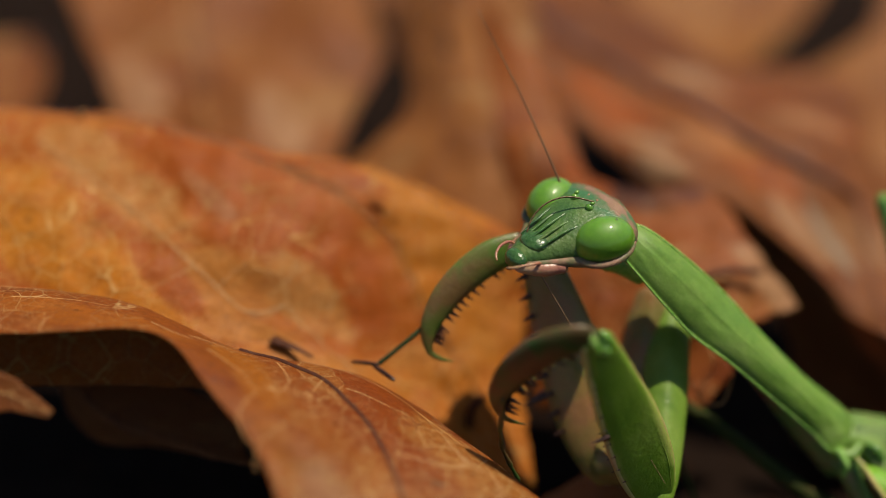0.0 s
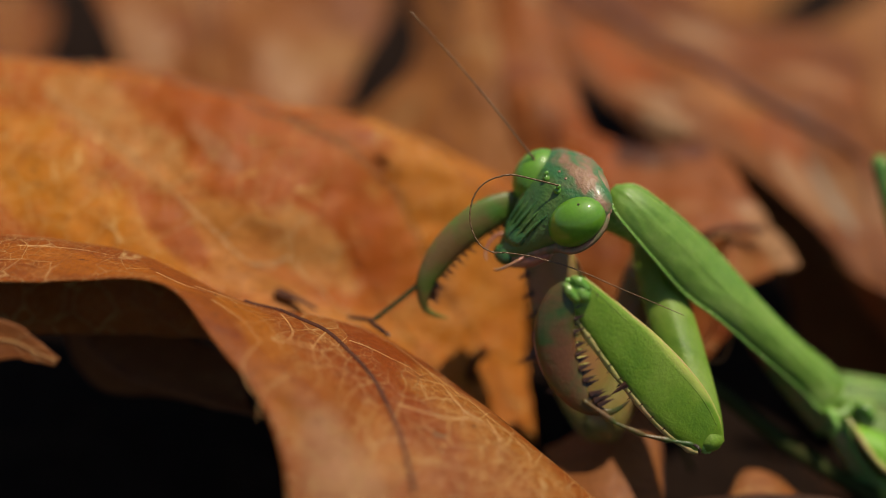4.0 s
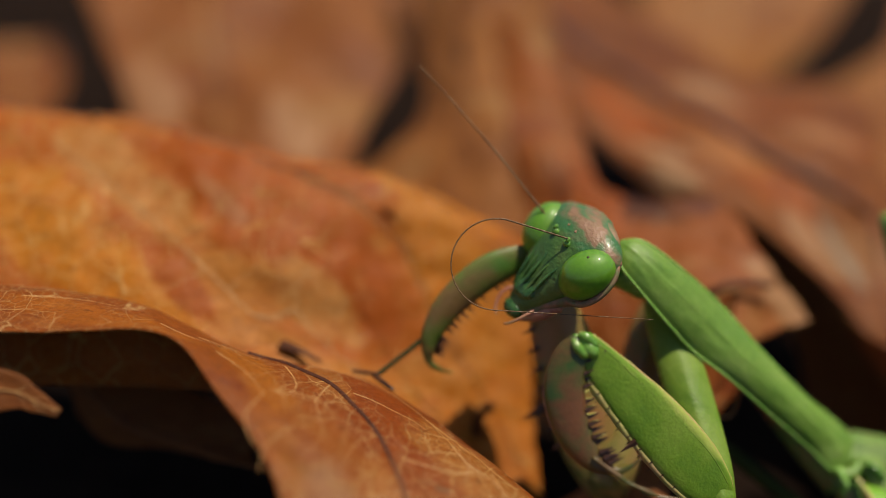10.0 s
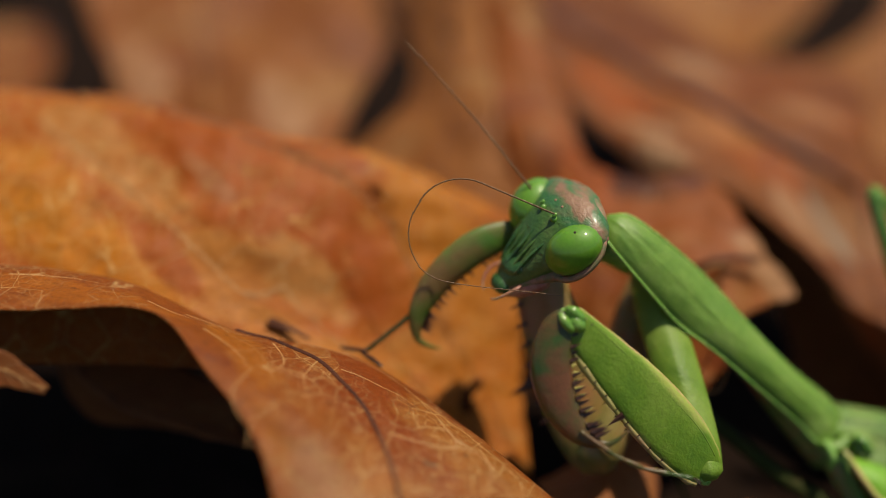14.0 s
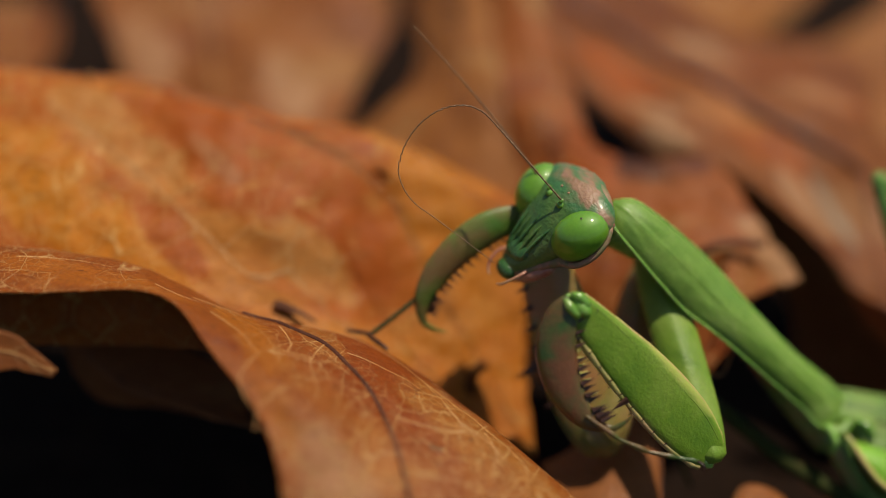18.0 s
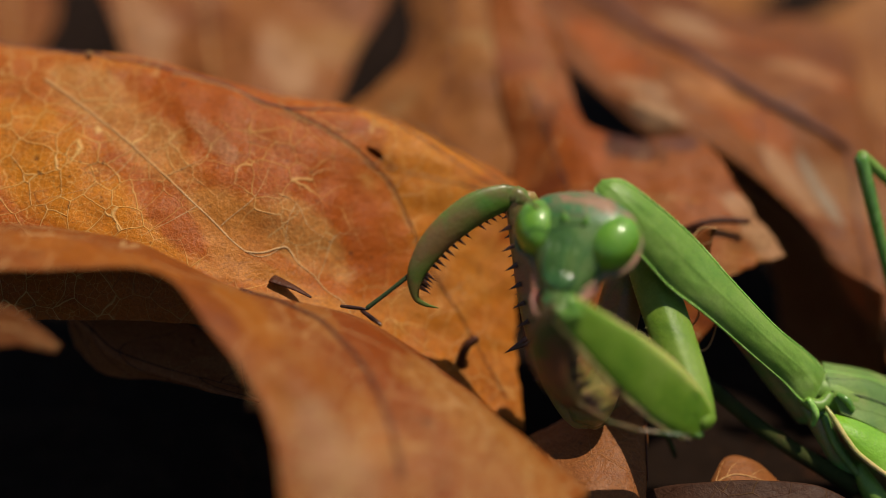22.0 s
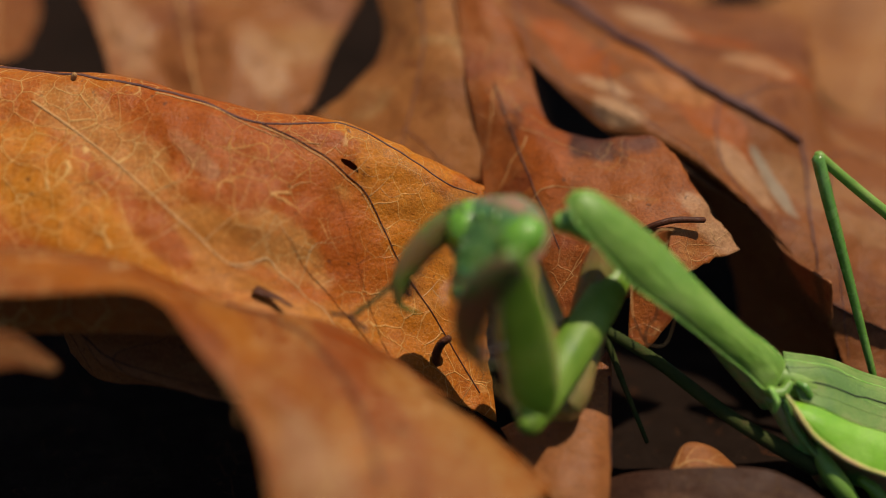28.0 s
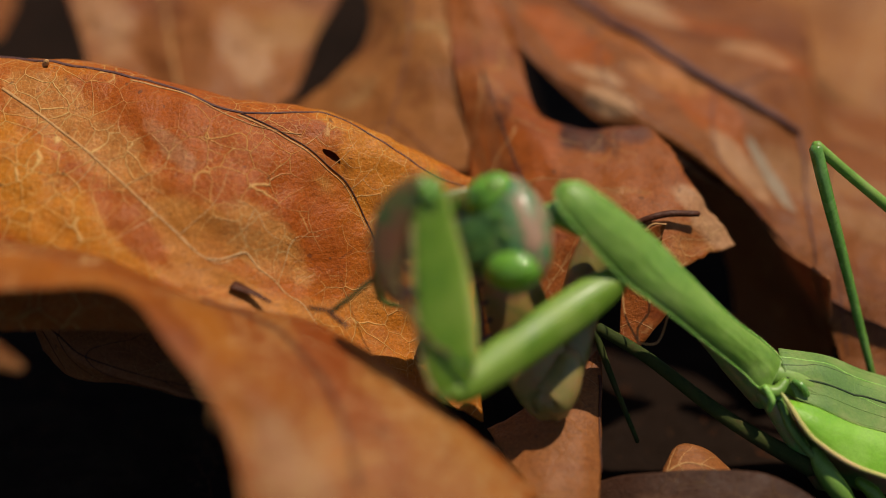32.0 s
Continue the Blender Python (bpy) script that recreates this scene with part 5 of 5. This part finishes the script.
for sy in (1, -1):
    c0 = curve_through(BLADE, 24)[3:-3]
    tube("groove", [(s0 * NL["femur"], sy * w0 * 0.78, h0 * (0.70 + 0.05 * math.sin(9 * s0)) + o0) for s0, w0, h0, o0 in c0], [0.07] * len(c0), FEMUR_GREEN, near_femur, "low ridge along the femur", seg=6)
femur_spines(near_femur, NL["femur"], -1, 0.5, 0.7)
knee = tube("knee", [(NL["femur"] * 0.93, -0.5, 0.1), (NL["femur"] * 0.97, 0, 0.15), (NL["femur"] * 0.93, 0.5, 0.1)], [0.5, 0.62, 0.5], EYE_RIM, near_femur, "glossy rounded knee", count=10, seg=12)
tube("trochanter", [(-0.3, 0.0, -0.5), (0.3, -0.15, -0.6), (1.2, -0.1, -0.9)], [0.35, 0.5, 0.3], RIM_GREEN, near_femur, "pale green joint lobe", count=10, seg=12)
for kz, ky in ((0.55, 0.45), (-0.45, 0.5), (0.1, -0.6)):
    tube("knee_lobe", [(NL["femur"] * 0.95, ky, kz), (NL["femur"] * 1.0, ky * 0.8, kz * 0.9), (NL["femur"] * 1.03, ky * 0.4, kz * 0.6)], [0.3, 0.36, 0.2], EYE_RIM, near_femur, count=8, seg=10)
for k in range(7):
    spines(near_femur, [(NL["femur"] * (0.9 + 0.02 * k), 0.5 * (-1) ** k, 0.75 - 0.06 * k, 0.3, 20 * (-1) ** k, 25)])
edge_line(near_femur, NL["femur"], FEMUR, -1, RIM, "pale yellow edge", 0.26)
edge_line(near_femur, NL["femur"], FEMUR, 1, RIM, "thin yellow edge", 0.09)
near_tibia = tibia_part(NL["tibia"], "curved brown-green spined shank with a claw", mantis, 1.4, SHANK, 0.7)
back = curve_through([(0.0, 0.95), (0.15, 2.0), (0.35, 2.95), (0.65, 2.75), (0.88, 1.75), (1.0, 0.65)], 24)
tube("edge", [(x * NL["tibia"], 0, z) for x, z in back], [0.07] * 24, JAW, near_tibia, "reddish outer edge of the shank", seg=6)
foot = np.array([(NL["tibia"] * 0.93, 0.45, 0.3), (NL["tibia"] + 1.3, 0.5, -1.6), (NL["tibia"] + 2.5, 0.3, -3.4), (NL["tibia"] + 3.2, 0.2, -5.2), (NL["tibia"] + 3.7, 0.2, -6.6)])
for k, (b0, w0) in enumerate(((0.62, 0.2), (0.42, 0.19), (0.32, 0.17), (0.3, 0.15))):
    q0, q1 = foot[k], foot[k + 1]
    tube("tarsal_joint", [q0, q0 + (q1 - q0) * 0.35, q0 + (q1 - q0) * 0.8, q1], [w0 * 0.7, w0 * 0.8, w0 * 1.15, w0 * 0.7], SHANK, near_tibia, "jointed translucent brown foot", count=12, seg=10)
for sg in (1, -1):
    tube("claw", [foot[-1], foot[-1] + np.array((0.3, 0.25 * sg, -0.35)), foot[-1] + np.array((0.7, 0.3 * sg, -0.3))], [0.10, 0.08, 0.03], DARK, near_tibia, "tiny dark foot claw", count=8, seg=8)
for k in range(11):
    o = new("tooth", TOOTH)
    o.parent = near_tibia
    o.matrix_basis = pose((1.4 + 0.52 * k) * MM, -0.42 * MM, (0.35 - 0.02 * (k - 5) ** 2) * MM, 180, 12, 0) @ Matrix.Diagonal((2.0, 2.0, 2.4, 1))
# hind leg and middle leg
HK = (34.2, 19.4, 26.6)
body_tube("hind_tibia", [(34.3, 19.4, 26.6), (35.3, 18.0, 23.3), (37.7, 15.7, 16.1), (40.7, 12.6, 6.8)], [0.55, 0.52, 0.42, 0.3], HIND, "thin shiny green hind leg shank", seg=12, t=26.0)
body_tube("hind_femur", [(34.3, 19.5, 26.8), (37.6, 19.1, 24.0), (42.3, 18.1, 20.3), (52.1, 15.0, 12.9)], [0.45, 0.45, 0.5, 0.8], GREEN, "slender green hind thigh", seg=12, t=26.0)
body_tube("middle_femur", [(33.5, 4.1, 5.3), (26.9, 7.0, 8.2), (20.5, 10.3, 12.0), (16.3, 11.6, 14.3)], [0.75, 0.6, 0.5, 0.45], MID_LEG, "slender olive middle thigh, darkened for the body's shade", seg=12, t=26.0)
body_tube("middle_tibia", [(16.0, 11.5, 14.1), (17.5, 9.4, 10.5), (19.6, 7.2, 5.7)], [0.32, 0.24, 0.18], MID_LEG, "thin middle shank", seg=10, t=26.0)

# head
HEAD_ROWS = [
    (0.0, (11.2, 7.2, 29.6), (7.6, 12.4, 30.3), (5.2, 6.2, 28.7)),
    (1.0, (11.1, 6.8, 28.9), (7.8, 12.0, 29.6), (5.0, 6.4, 27.9)),
    (1.5, (10.4, 7.0, 29.2), (7.3, 13.1, 29.6), (4.6, 7.0, 27.1)),
    (2.0, (9.9, 6.6, 28.5), (7.0, 11.9, 29.4), (4.8, 7.4, 25.8)),
    (3.0, (9.1, 6.5, 28.2), (6.5, 11.8, 29.2), (4.3, 7.6, 25.1)),
    (6.0, (9.4, 6.5, 28.3), (6.8, 11.8, 29.2), (4.6, 7.5, 25.0)),
    (18.9, (9.4, 6.5, 28.2), (6.8, 11.7, 29.1), (4.6, 7.5, 25.0)),
    (19.3, (12.8, 5.2, 27.0), (6.7, 8.0, 26.8), (9.6, 2.5, 24.3)),
    (20.5, (12.8, 5.1, 26.8), (6.7, 7.9, 26.7), (9.7, 2.3, 24.0)),
    (23.0, (13.0, 4.9, 26.4), (6.8, 7.6, 26.2), (10.0, 2.3, 24.0)),
    (24.4, (11.8, 4.4, 25.6), (6.3, 7.7, 25.3), (8.7, 1.8, 23.1)),
    (25.0, (10.1, 6.0, 27.3), (6.7, 10.9, 27.7), (7.7, 7.0, 24.1)),
    (26.0, (9.7, 5.8, 27.0), (6.6, 11.0, 27.8), (7.0, 7.4, 22.9)),
    (26.5, (8.8, 5.7, 26.8), (5.8, 10.9, 27.8), (6.4, 7.4, 22.7)),
    (28.5, (8.4, 6.2, 27.7), (4.6, 9.3, 26.2), (6.7, 2.7, 26.6)),
    (29.0, (9.4, 6.2, 27.7), (5.6, 9.2, 26.1), (8.1, 2.9, 27.1)),
    (29.5, (11.2, 5.5, 27.6), (5.9, 8.1, 27.0), (8.2, 2.3, 26.1)),
    (30.0, (12.1, 5.1, 26.8), (6.4, 6.9, 27.9), (8.2, 1.8, 25.2)),
    (31.0, (10.2, 4.7, 25.2), (7.0, 9.1, 27.8), (6.0, 5.5, 23.6)),
    (32.0, (8.9, 4.8, 25.3), (7.2, 9.3, 29.1), (5.1, 6.6, 25.1)),
]


def head_pose(near, far, mouth, t=6.0):
    near, far, mouth = (Vector(rel(p, t)) for p in (near, far, mouth))
    x = (near - far).normalized()
    mid = (near + far) / 2
    y = mid - mouth
    y = (y - y.dot(x) * x).normalized()
    m = Matrix((x, y, x.cross(y))).transposed().to_4x4()
    m.translation = mid * MM
    return m


HEAD_SIZE = (1.45, 1.32, 1.30)
hp = [(-4.4, 0.5, 0.45), (-3.5, 0.95, 0.75), (-2.3, 1.5, 1.0), (-1.0, 2.2, 1.3), (0.2, 2.75, 1.42), (0.9, 2.85, 1.38), (1.6, 2.7, 1.2), (2.15, 2.1, 0.9), (2.5, 1.1, 0.5)]
hq = curve_through(hp, 24)
hv, hf = tube_data([(0, y, 0) for y, w, h in hq], [(w, h) for y, w, h in hq], seg=28, up=(0, 0, 1))
head = mesh_ob("head", hv * MM, hf, HEAD, mantis, "triangular mottled green and pink head")


def ball(name, at, size, mat, parent, label="", seg=24, turn=(0, 0, 0)):
    v, f = [], []
    rings = seg // 2
    for i in range(1, rings):
        a = math.pi * i / rings
        for k in range(seg):
            b = 2 * math.pi * k / seg
            v.append((math.sin(a) * math.cos(b) * size[0], math.sin(a) * math.sin(b) * size[1], math.cos(a) * size[2]))
    n0 = len(v)
    v += [(0, 0, size[2]), (0, 0, -size[2])]
    for i in range(rings - 2):
        for k in range(seg):
            a, b = i * seg + k, i * seg + (k + 1) % seg
            f.append((a, a + seg, b + seg, b))
    for k in range(seg):
        f.append((n0, k, (k + 1) % seg))
        f.append((n0 + 1, (rings - 2) * seg + (k + 1) % seg, (rings - 2) * seg + k))
    o = mesh_ob(name, np.array(v) * MM, f, mat, parent, label)
    o.matrix_basis = pose(at[0] * MM, at[1] * MM, at[2] * MM, *turn)
    return o


for sx in (1, -1):
    ball("eye", (sx * 2.02, -0.05, 0.3), (1.17, 1.66, 1.32), EYE, head, "large glossy green compound eye", turn=(0, 0, sx * -14))
    ball("eye_spot", (sx * 2.2, 0.68, 1.45), (0.075, 0.085, 0.06), DARK, head, "tiny black spot in the eye", seg=10)
    ball("antenna_base", (sx * 0.55, 0.35, 1.42), (0.22, 0.21, 0.20), EYE_RIM, head, "glossy green antenna socket", seg=12)
    ball("antenna_scape", (sx * 0.6, 0.55, 1.62), (0.11, 0.16, 0.11), EYE_RIM, head, seg=10)
    tube("eye_ring", [(sx * (2.0 + 1.16 * math.cos(a)), -0.05 + 1.68 * math.sin(a), -0.12 - 0.1 * math.cos(a)) for a in [k * math.pi / 10 - math.pi * 0.62 for k in range(13)]], [0.10] + [0.17] * 11 + [0.10], PINK, head, "pinkish brown border of the eye", count=40, seg=8)
for ox, oy in ((0, 0.85), (0.32, 1.1), (-0.32, 1.1)):
    ball("ocellus", (ox, oy, 1.30), (0.08, 0.08, 0.08), JAW, head, seg=10)
ball("labrum", (0, -4.2, 0.15), (0.7, 0.55, 0.5), FACE, head, "dark green upper lip")
ball("clypeus", (0, -2.9, 0.62), (0.85, 0.75, 0.38), FACE, head, "wrinkled dark green nose plate")
for k in range(5):
    x0 = (k - 2) * 0.36
    tube("face_ridge", [(x0 * 1.5, -0.6, 1.30 - abs(x0) * 0.25), (x0 * 1.2, -1.8, 1.20 - abs(x0) * 0.2), (x0, -3.2, 0.92 - abs(x0) * 0.2)], [0.05, 0.09, 0.05], HEAD if k % 2 else FACE, head, "raised green face ridge", count=12, seg=8)
for x0 in (0.55, -0.55, 1.25, -1.25):
    tube("crown_groove", [(x0 * 0.9, 0.7, 1.34 - 0.16 * abs(x0)), (x0 * 1.1, 1.2, 1.2 - 0.18 * abs(x0)), (x0 * 1.15, 1.65, 0.92 - 0.12 * abs(x0))], [0.05, 0.07, 0.05], OLIVE_GREEN, head, "dark groove on the crown", count=12, seg=6)
tube("occiput", [(-2.5, 1.4, -0.2), (-1.3, 2.15, 0.0), (0, 2.4, 0.05), (1.3, 2.15, 0.0), (2.5, 1.4, -0.2)], [0.3, 0.38, 0.36, 0.38, 0.3], PINK, head, "pinkish brown back rim of the head", count=20, seg=10)
for sx in (1, -1):
    tube("cheek", [(sx * 2.75, 0.9, -0.35), (sx * 2.45, -0.9, -0.3), (sx * 1.5, -2.3, -0.2), (sx * 0.85, -3.5, -0.05), (sx * 0.3, -4.3, 0.1)], [0.3, 0.34, 0.28, 0.24, 0.22], PINK, head, "pinkish cheek and jaw", count=16, seg=10)
    tube("mandible", [(sx * 1.5, -2.4, -0.5), (sx * 1.0, -3.5, -0.35), (sx * 0.35, -4.45, -0.2)], [0.35, 0.4, 0.2], JAW, head, "pinkish brown jaw", count=14, seg=10)
    tube("palp", [(sx * 0.8, -3.3, -0.2), (sx * 1.1, -3.7, 0.25), (sx * 1.0, -4.4, 0.45), (sx * 0.7, -4.95, 0.4), (sx * 0.4, -5.15, 0.3)], [0.08, 0.085, 0.075, 0.07, 0.05], JAW, head, "thin jointed mouth feeler", count=14, seg=8)
H6 = head_pose(*HEAD_ROWS[5][1:]).inverted()


def in_head(p):
    return np.array(H6 @ (Vector(rel(p)) * MM)) / MM / np.array(HEAD_SIZE)


ANT1 = [(7.5, 10.2, 29.6)]
for k in range(16):
    turn = radians(126 + 0.5 * k)
    ANT1.append(tuple(np.array(ANT1[-1]) + np.array((math.cos(turn), 0.5 * math.sin(turn), 0.866 * math.sin(turn)))))
tube("antenna", [in_head(p) for p in ANT1], [0.066 - 0.0026 * k for k in range(17)], THREAD, head, "long thread-like antenna", count=40, seg=8)

# near antenna: short rigid pieces that follow a bent line; angles in degrees, bend between two lengths in mm, angle of the held tail
BEND_ROWS = [
    (0.0, 165, 300, 1.0, 8.0, 300), (1.5, 165, 330, 1.5, 9.0, 292), (3.0, 166, 357, 2.6, 11.8, 320), (6.0, 166, 357, 3.2, 12.6, 357), (8.0, 165, 357, 3.6, 13.6, 357), (10.0, 163, 357, 4.2, 15.0, 357),
    (13.0, 160, 357, 5.2, 17.4, 357), (16.0, 146, 338, 6.0, 19.6, 338), (18.5, 129, 318, 8.0, 20.0, 318), (19.0, 127, 314, 9.0, 20.5, 314), (19.3, 158, 170, 4.0, 20.0, 170), (21.0, 165, 170, 4.0, 20.0, 170),
    (24.4, 165, 170, 4.0, 20.0, 170), (25.0, 110, 125, 4.0, 20.0, 125), (28.5, 95, 100, 4.0, 20.0, 100), (32.0, 98, 102, 4.0, 20.0, 102),
]
PIECES = 52
antenna = []
for k in range(PIECES):
    w0, w1 = 0.062 - 0.00075 * k, 0.0612 - 0.00075 * k
    antenna.append(tube("antenna_piece", [(-0.03, 0, 0), (0.25, 0, 0), (0.53, 0, 0)], [w0, (w0 + w1) / 2, w1], THREAD, mantis, "thread-like brown antenna" if k == 0 else "", seg=8))


def at_time(rows, t):
    k = [r[0] for r in rows]
    return [np.interp(t, k, np.array([np.ravel(r[1:]) for r in rows])[:, j]) for j in range(np.ravel(rows[0][1:]).size)]


def antenna_rows():
    """Poses of all pieces: a curve in a plane that faces the open side, starting at the antenna socket."""
    across, rise = np.array((1.0, 0.0, 0.0)), np.array((0.0, 0.5, 0.866))
    out = [[] for k in range(PIECES)]
    for t in sorted({r[0] for r in BEND_ROWS} | {r[0] for r in HEAD_ROWS}):
        c = at_time(HEAD_ROWS, t)
        m = head_pose(c[0:3], c[3:6], c[6:9], t) @ Matrix.Diagonal((*HEAD_SIZE, 1))
        p = np.array(m @ (Vector((0.6, 0.6, 1.7)) * MM)) / MM
        a0, a1, s0, s1, a2 = at_time(BEND_ROWS, t)
        for k in range(PIECES):
            f = min(max((0.5 * k + 0.25 - s0) / (s1 - s0), 0.0), 1.0)
            held = min(max((0.5 * k + 0.25 - s1) / 3.0, 0.0), 1.0)
            a = radians(a0 + (a1 - a0) * f + (a2 - a1) * held)
            d = across * math.cos(a) + rise * math.sin(a)
            x, z = Vector(d), Vector((0.0, -0.866, 0.5))
            q = Matrix((x, z.cross(x), z)).transposed().to_4x4()
            q.translation = Vector(p) * MM
            out[k].append((t, q))
            p = p + 0.5 * d
    return out


head.scale = HEAD_SIZE

# ---- motion over time ----
# near foreleg: hip, coxa end, knee, tibia end
NEAR_ROWS = [
    (0.0, (16.8, 11.5, 20.8), (14.9, 0.8, 12.5), (9.7, -0.9, 27.1), (3.8, -0.2, 22.0)),
    (0.4, (16.6, 12.3, 20.6), (15.1, 0.9, 12.5), (9.6, -1.0, 27.0), (4.3, -0.6, 21.1)),
    (1.0, (16.4, 12.8, 19.6), (16.5, 0.2, 13.2), (9.4, -1.0, 27.0), (6.0, -1.0, 20.0)),
    (2.0, (15.3, 11.9, 22.2), (17.8, -0.2, 14.7), (8.2, 0.4, 27.0), (8.9, -1.2, 19.4)),
    (3.0, (15.0, 10.9, 22.9), (18.1, -0.5, 14.7), (8.0, 1.1, 26.5), (9.3, -1.1, 19.4)),
    (6.0, (15.4, 10.1, 23.2), (18.6, -0.6, 14.4), (8.4, 1.6, 26.0), (9.5, -1.8, 19.6)),
    (18.9, (15.3, 10.5, 23.0), (18.6, -0.4, 14.5), (8.3, 1.4, 26.1), (9.6, -1.6, 19.5)),
    (19.4, (15.4, 10.9, 22.8), (19.0, 0.3, 14.1), (8.5, -0.6, 25.6), (9.6, -1.2, 18.6)),
    (23.0, (15.6, 11.5, 22.0), (19.2, 0.3, 14.2), (8.4, -0.7, 25.4), (10.1, -1.4, 17.9)),
    (24.5, (14.6, 10.9, 21.3), (18.3, -0.3, 13.4), (7.6, -0.7, 24.8), (9.2, -1.9, 17.2)),
    (26.0, (15.6, 10.7, 21.8), (19.7, -0.5, 14.0), (8.7, -0.3, 25.1), (10.1, -1.9, 17.4)),
    (26.5, (15.7, 11.2, 21.6), (19.1, -0.1, 13.8), (8.7, -0.5, 25.3), (9.9, -2.0, 17.6)),
    (28.5, (16.2, 10.4, 19.7), (7.0, 0.9, 14.6), (7.5, 0.5, 30.2), (3.3, 0.6, 23.0)),
    (29.0, (15.6, 9.9, 20.3), (6.2, 1.0, 14.4), (7.9, -0.3, 29.8), (3.5, 0.4, 23.0)),
    (29.5, (16.2, 9.1, 20.7), (6.5, 0.9, 14.2), (7.3, 0.6, 29.7), (2.1, -0.0, 22.9)),
    (30.0, (16.4, 8.7, 20.8), (6.4, 1.0, 14.1), (5.1, -0.2, 29.6), (1.5, -0.2, 22.3)),
    (30.5, (16.2, 7.3, 21.8), (5.5, -0.9, 16.1), (4.0, 3.4, 31.1), (0.4, 0.7, 24.1)),
    (31.0, (15.2, 7.4, 22.0), (5.3, -2.1, 17.3), (2.7, 4.1, 31.5), (-0.6, 1.1, 24.7)),
    (32.0, (15.6, 7.0, 21.8), (4.1, -1.2, 18.7), (2.5, 4.9, 33.0), (0.1, 1.6, 25.8)),
]


def facing(a, b, lean):
    """A hint that turns a limb's broad side to the open side, with a slight lean."""
    h = np.cross(AWAY, (np.asarray(b) - np.asarray(a)) / dist(a, b))
    return tuple(h + np.array(lean))


def motions():
    walk(mantis, [(t, Matrix.Translation(Vector(BASE + sway(t)) * MM)) for t, a, b in SWAY])
    walk(head, [(t, head_pose(a, b, c, t)) for t, a, b, c in HEAD_ROWS])
    walk(near_coxa, [(t, seg_pose(np.array(b) + (np.array(a) - b) * (COXA_LONG / dist(a, b)), b, facing(b, a, (0.3, 0.2, 0.1)), t)) for t, a, b, c, d in NEAR_ROWS])
    walk(near_femur, [(t, seg_pose(b, c, facing(b, c, (0.15, 0.15, 0.1)), t)) for t, a, b, c, d in NEAR_ROWS])
    walk(near_tibia, [(t, seg_pose(c, d, (-1, 0, -0.1), t)) for t, a, b, c, d in NEAR_ROWS])
    for ob, rows in zip(antenna, antenna_rows()):
        walk(ob, rows)
    for ob, a, b, h in ((far_coxa, FAR_HIP, FAR_JOINT, (1, 0, 0.3)), (far_femur, FAR_JOINT, FAR_KNEE, (-1, 0, 0.2)), (far_tibia, FAR_KNEE, FAR_TIP, (-1, 0, 0.8))):
        ob.matrix_basis = seg_pose(a, b, h)


# lens: focus and aperture
FOCUS = [(0.0, (8.7, 8.0, 29.9)), (1.0, (7.3, 6.3, 33.0)), (2.0, (7.8, 8.3, 31.5)), (3.0, (8.0, 5.6, 28.0)), (21.0, (0.2, 4.9, 25.8)), (21.3, (0.1, 8.0, 24.6)), (21.6, (0.1, 10.0, 23.0)), (23.0, (-0.9, 12.0, 25.7)), (25.0, (4.9, 12.9, 24.3)), (26.0, (3.8, 15.4, 22.8)), (28.6, (3.3, 17.2, 18.0)), (29.0, (4.5, 10.8, 23.6)), (29.3, (5.3, 9.7, 23.8)), (30.0, (6.2, 9.2, 23.0)), (30.8, (3.6, 16.6, 20.4)), (32.0, (3.6, 16.4, 21.1))]
focus_point = new("focus_point")
cam.data.dof.use_dof = True
cam.data.dof.focus_object = focus_point
cam.data.dof.aperture_fstop = 7.0
walk(focus_point, [(t, pose(*(c * MM for c in p))) for t, p in FOCUS])
motions()
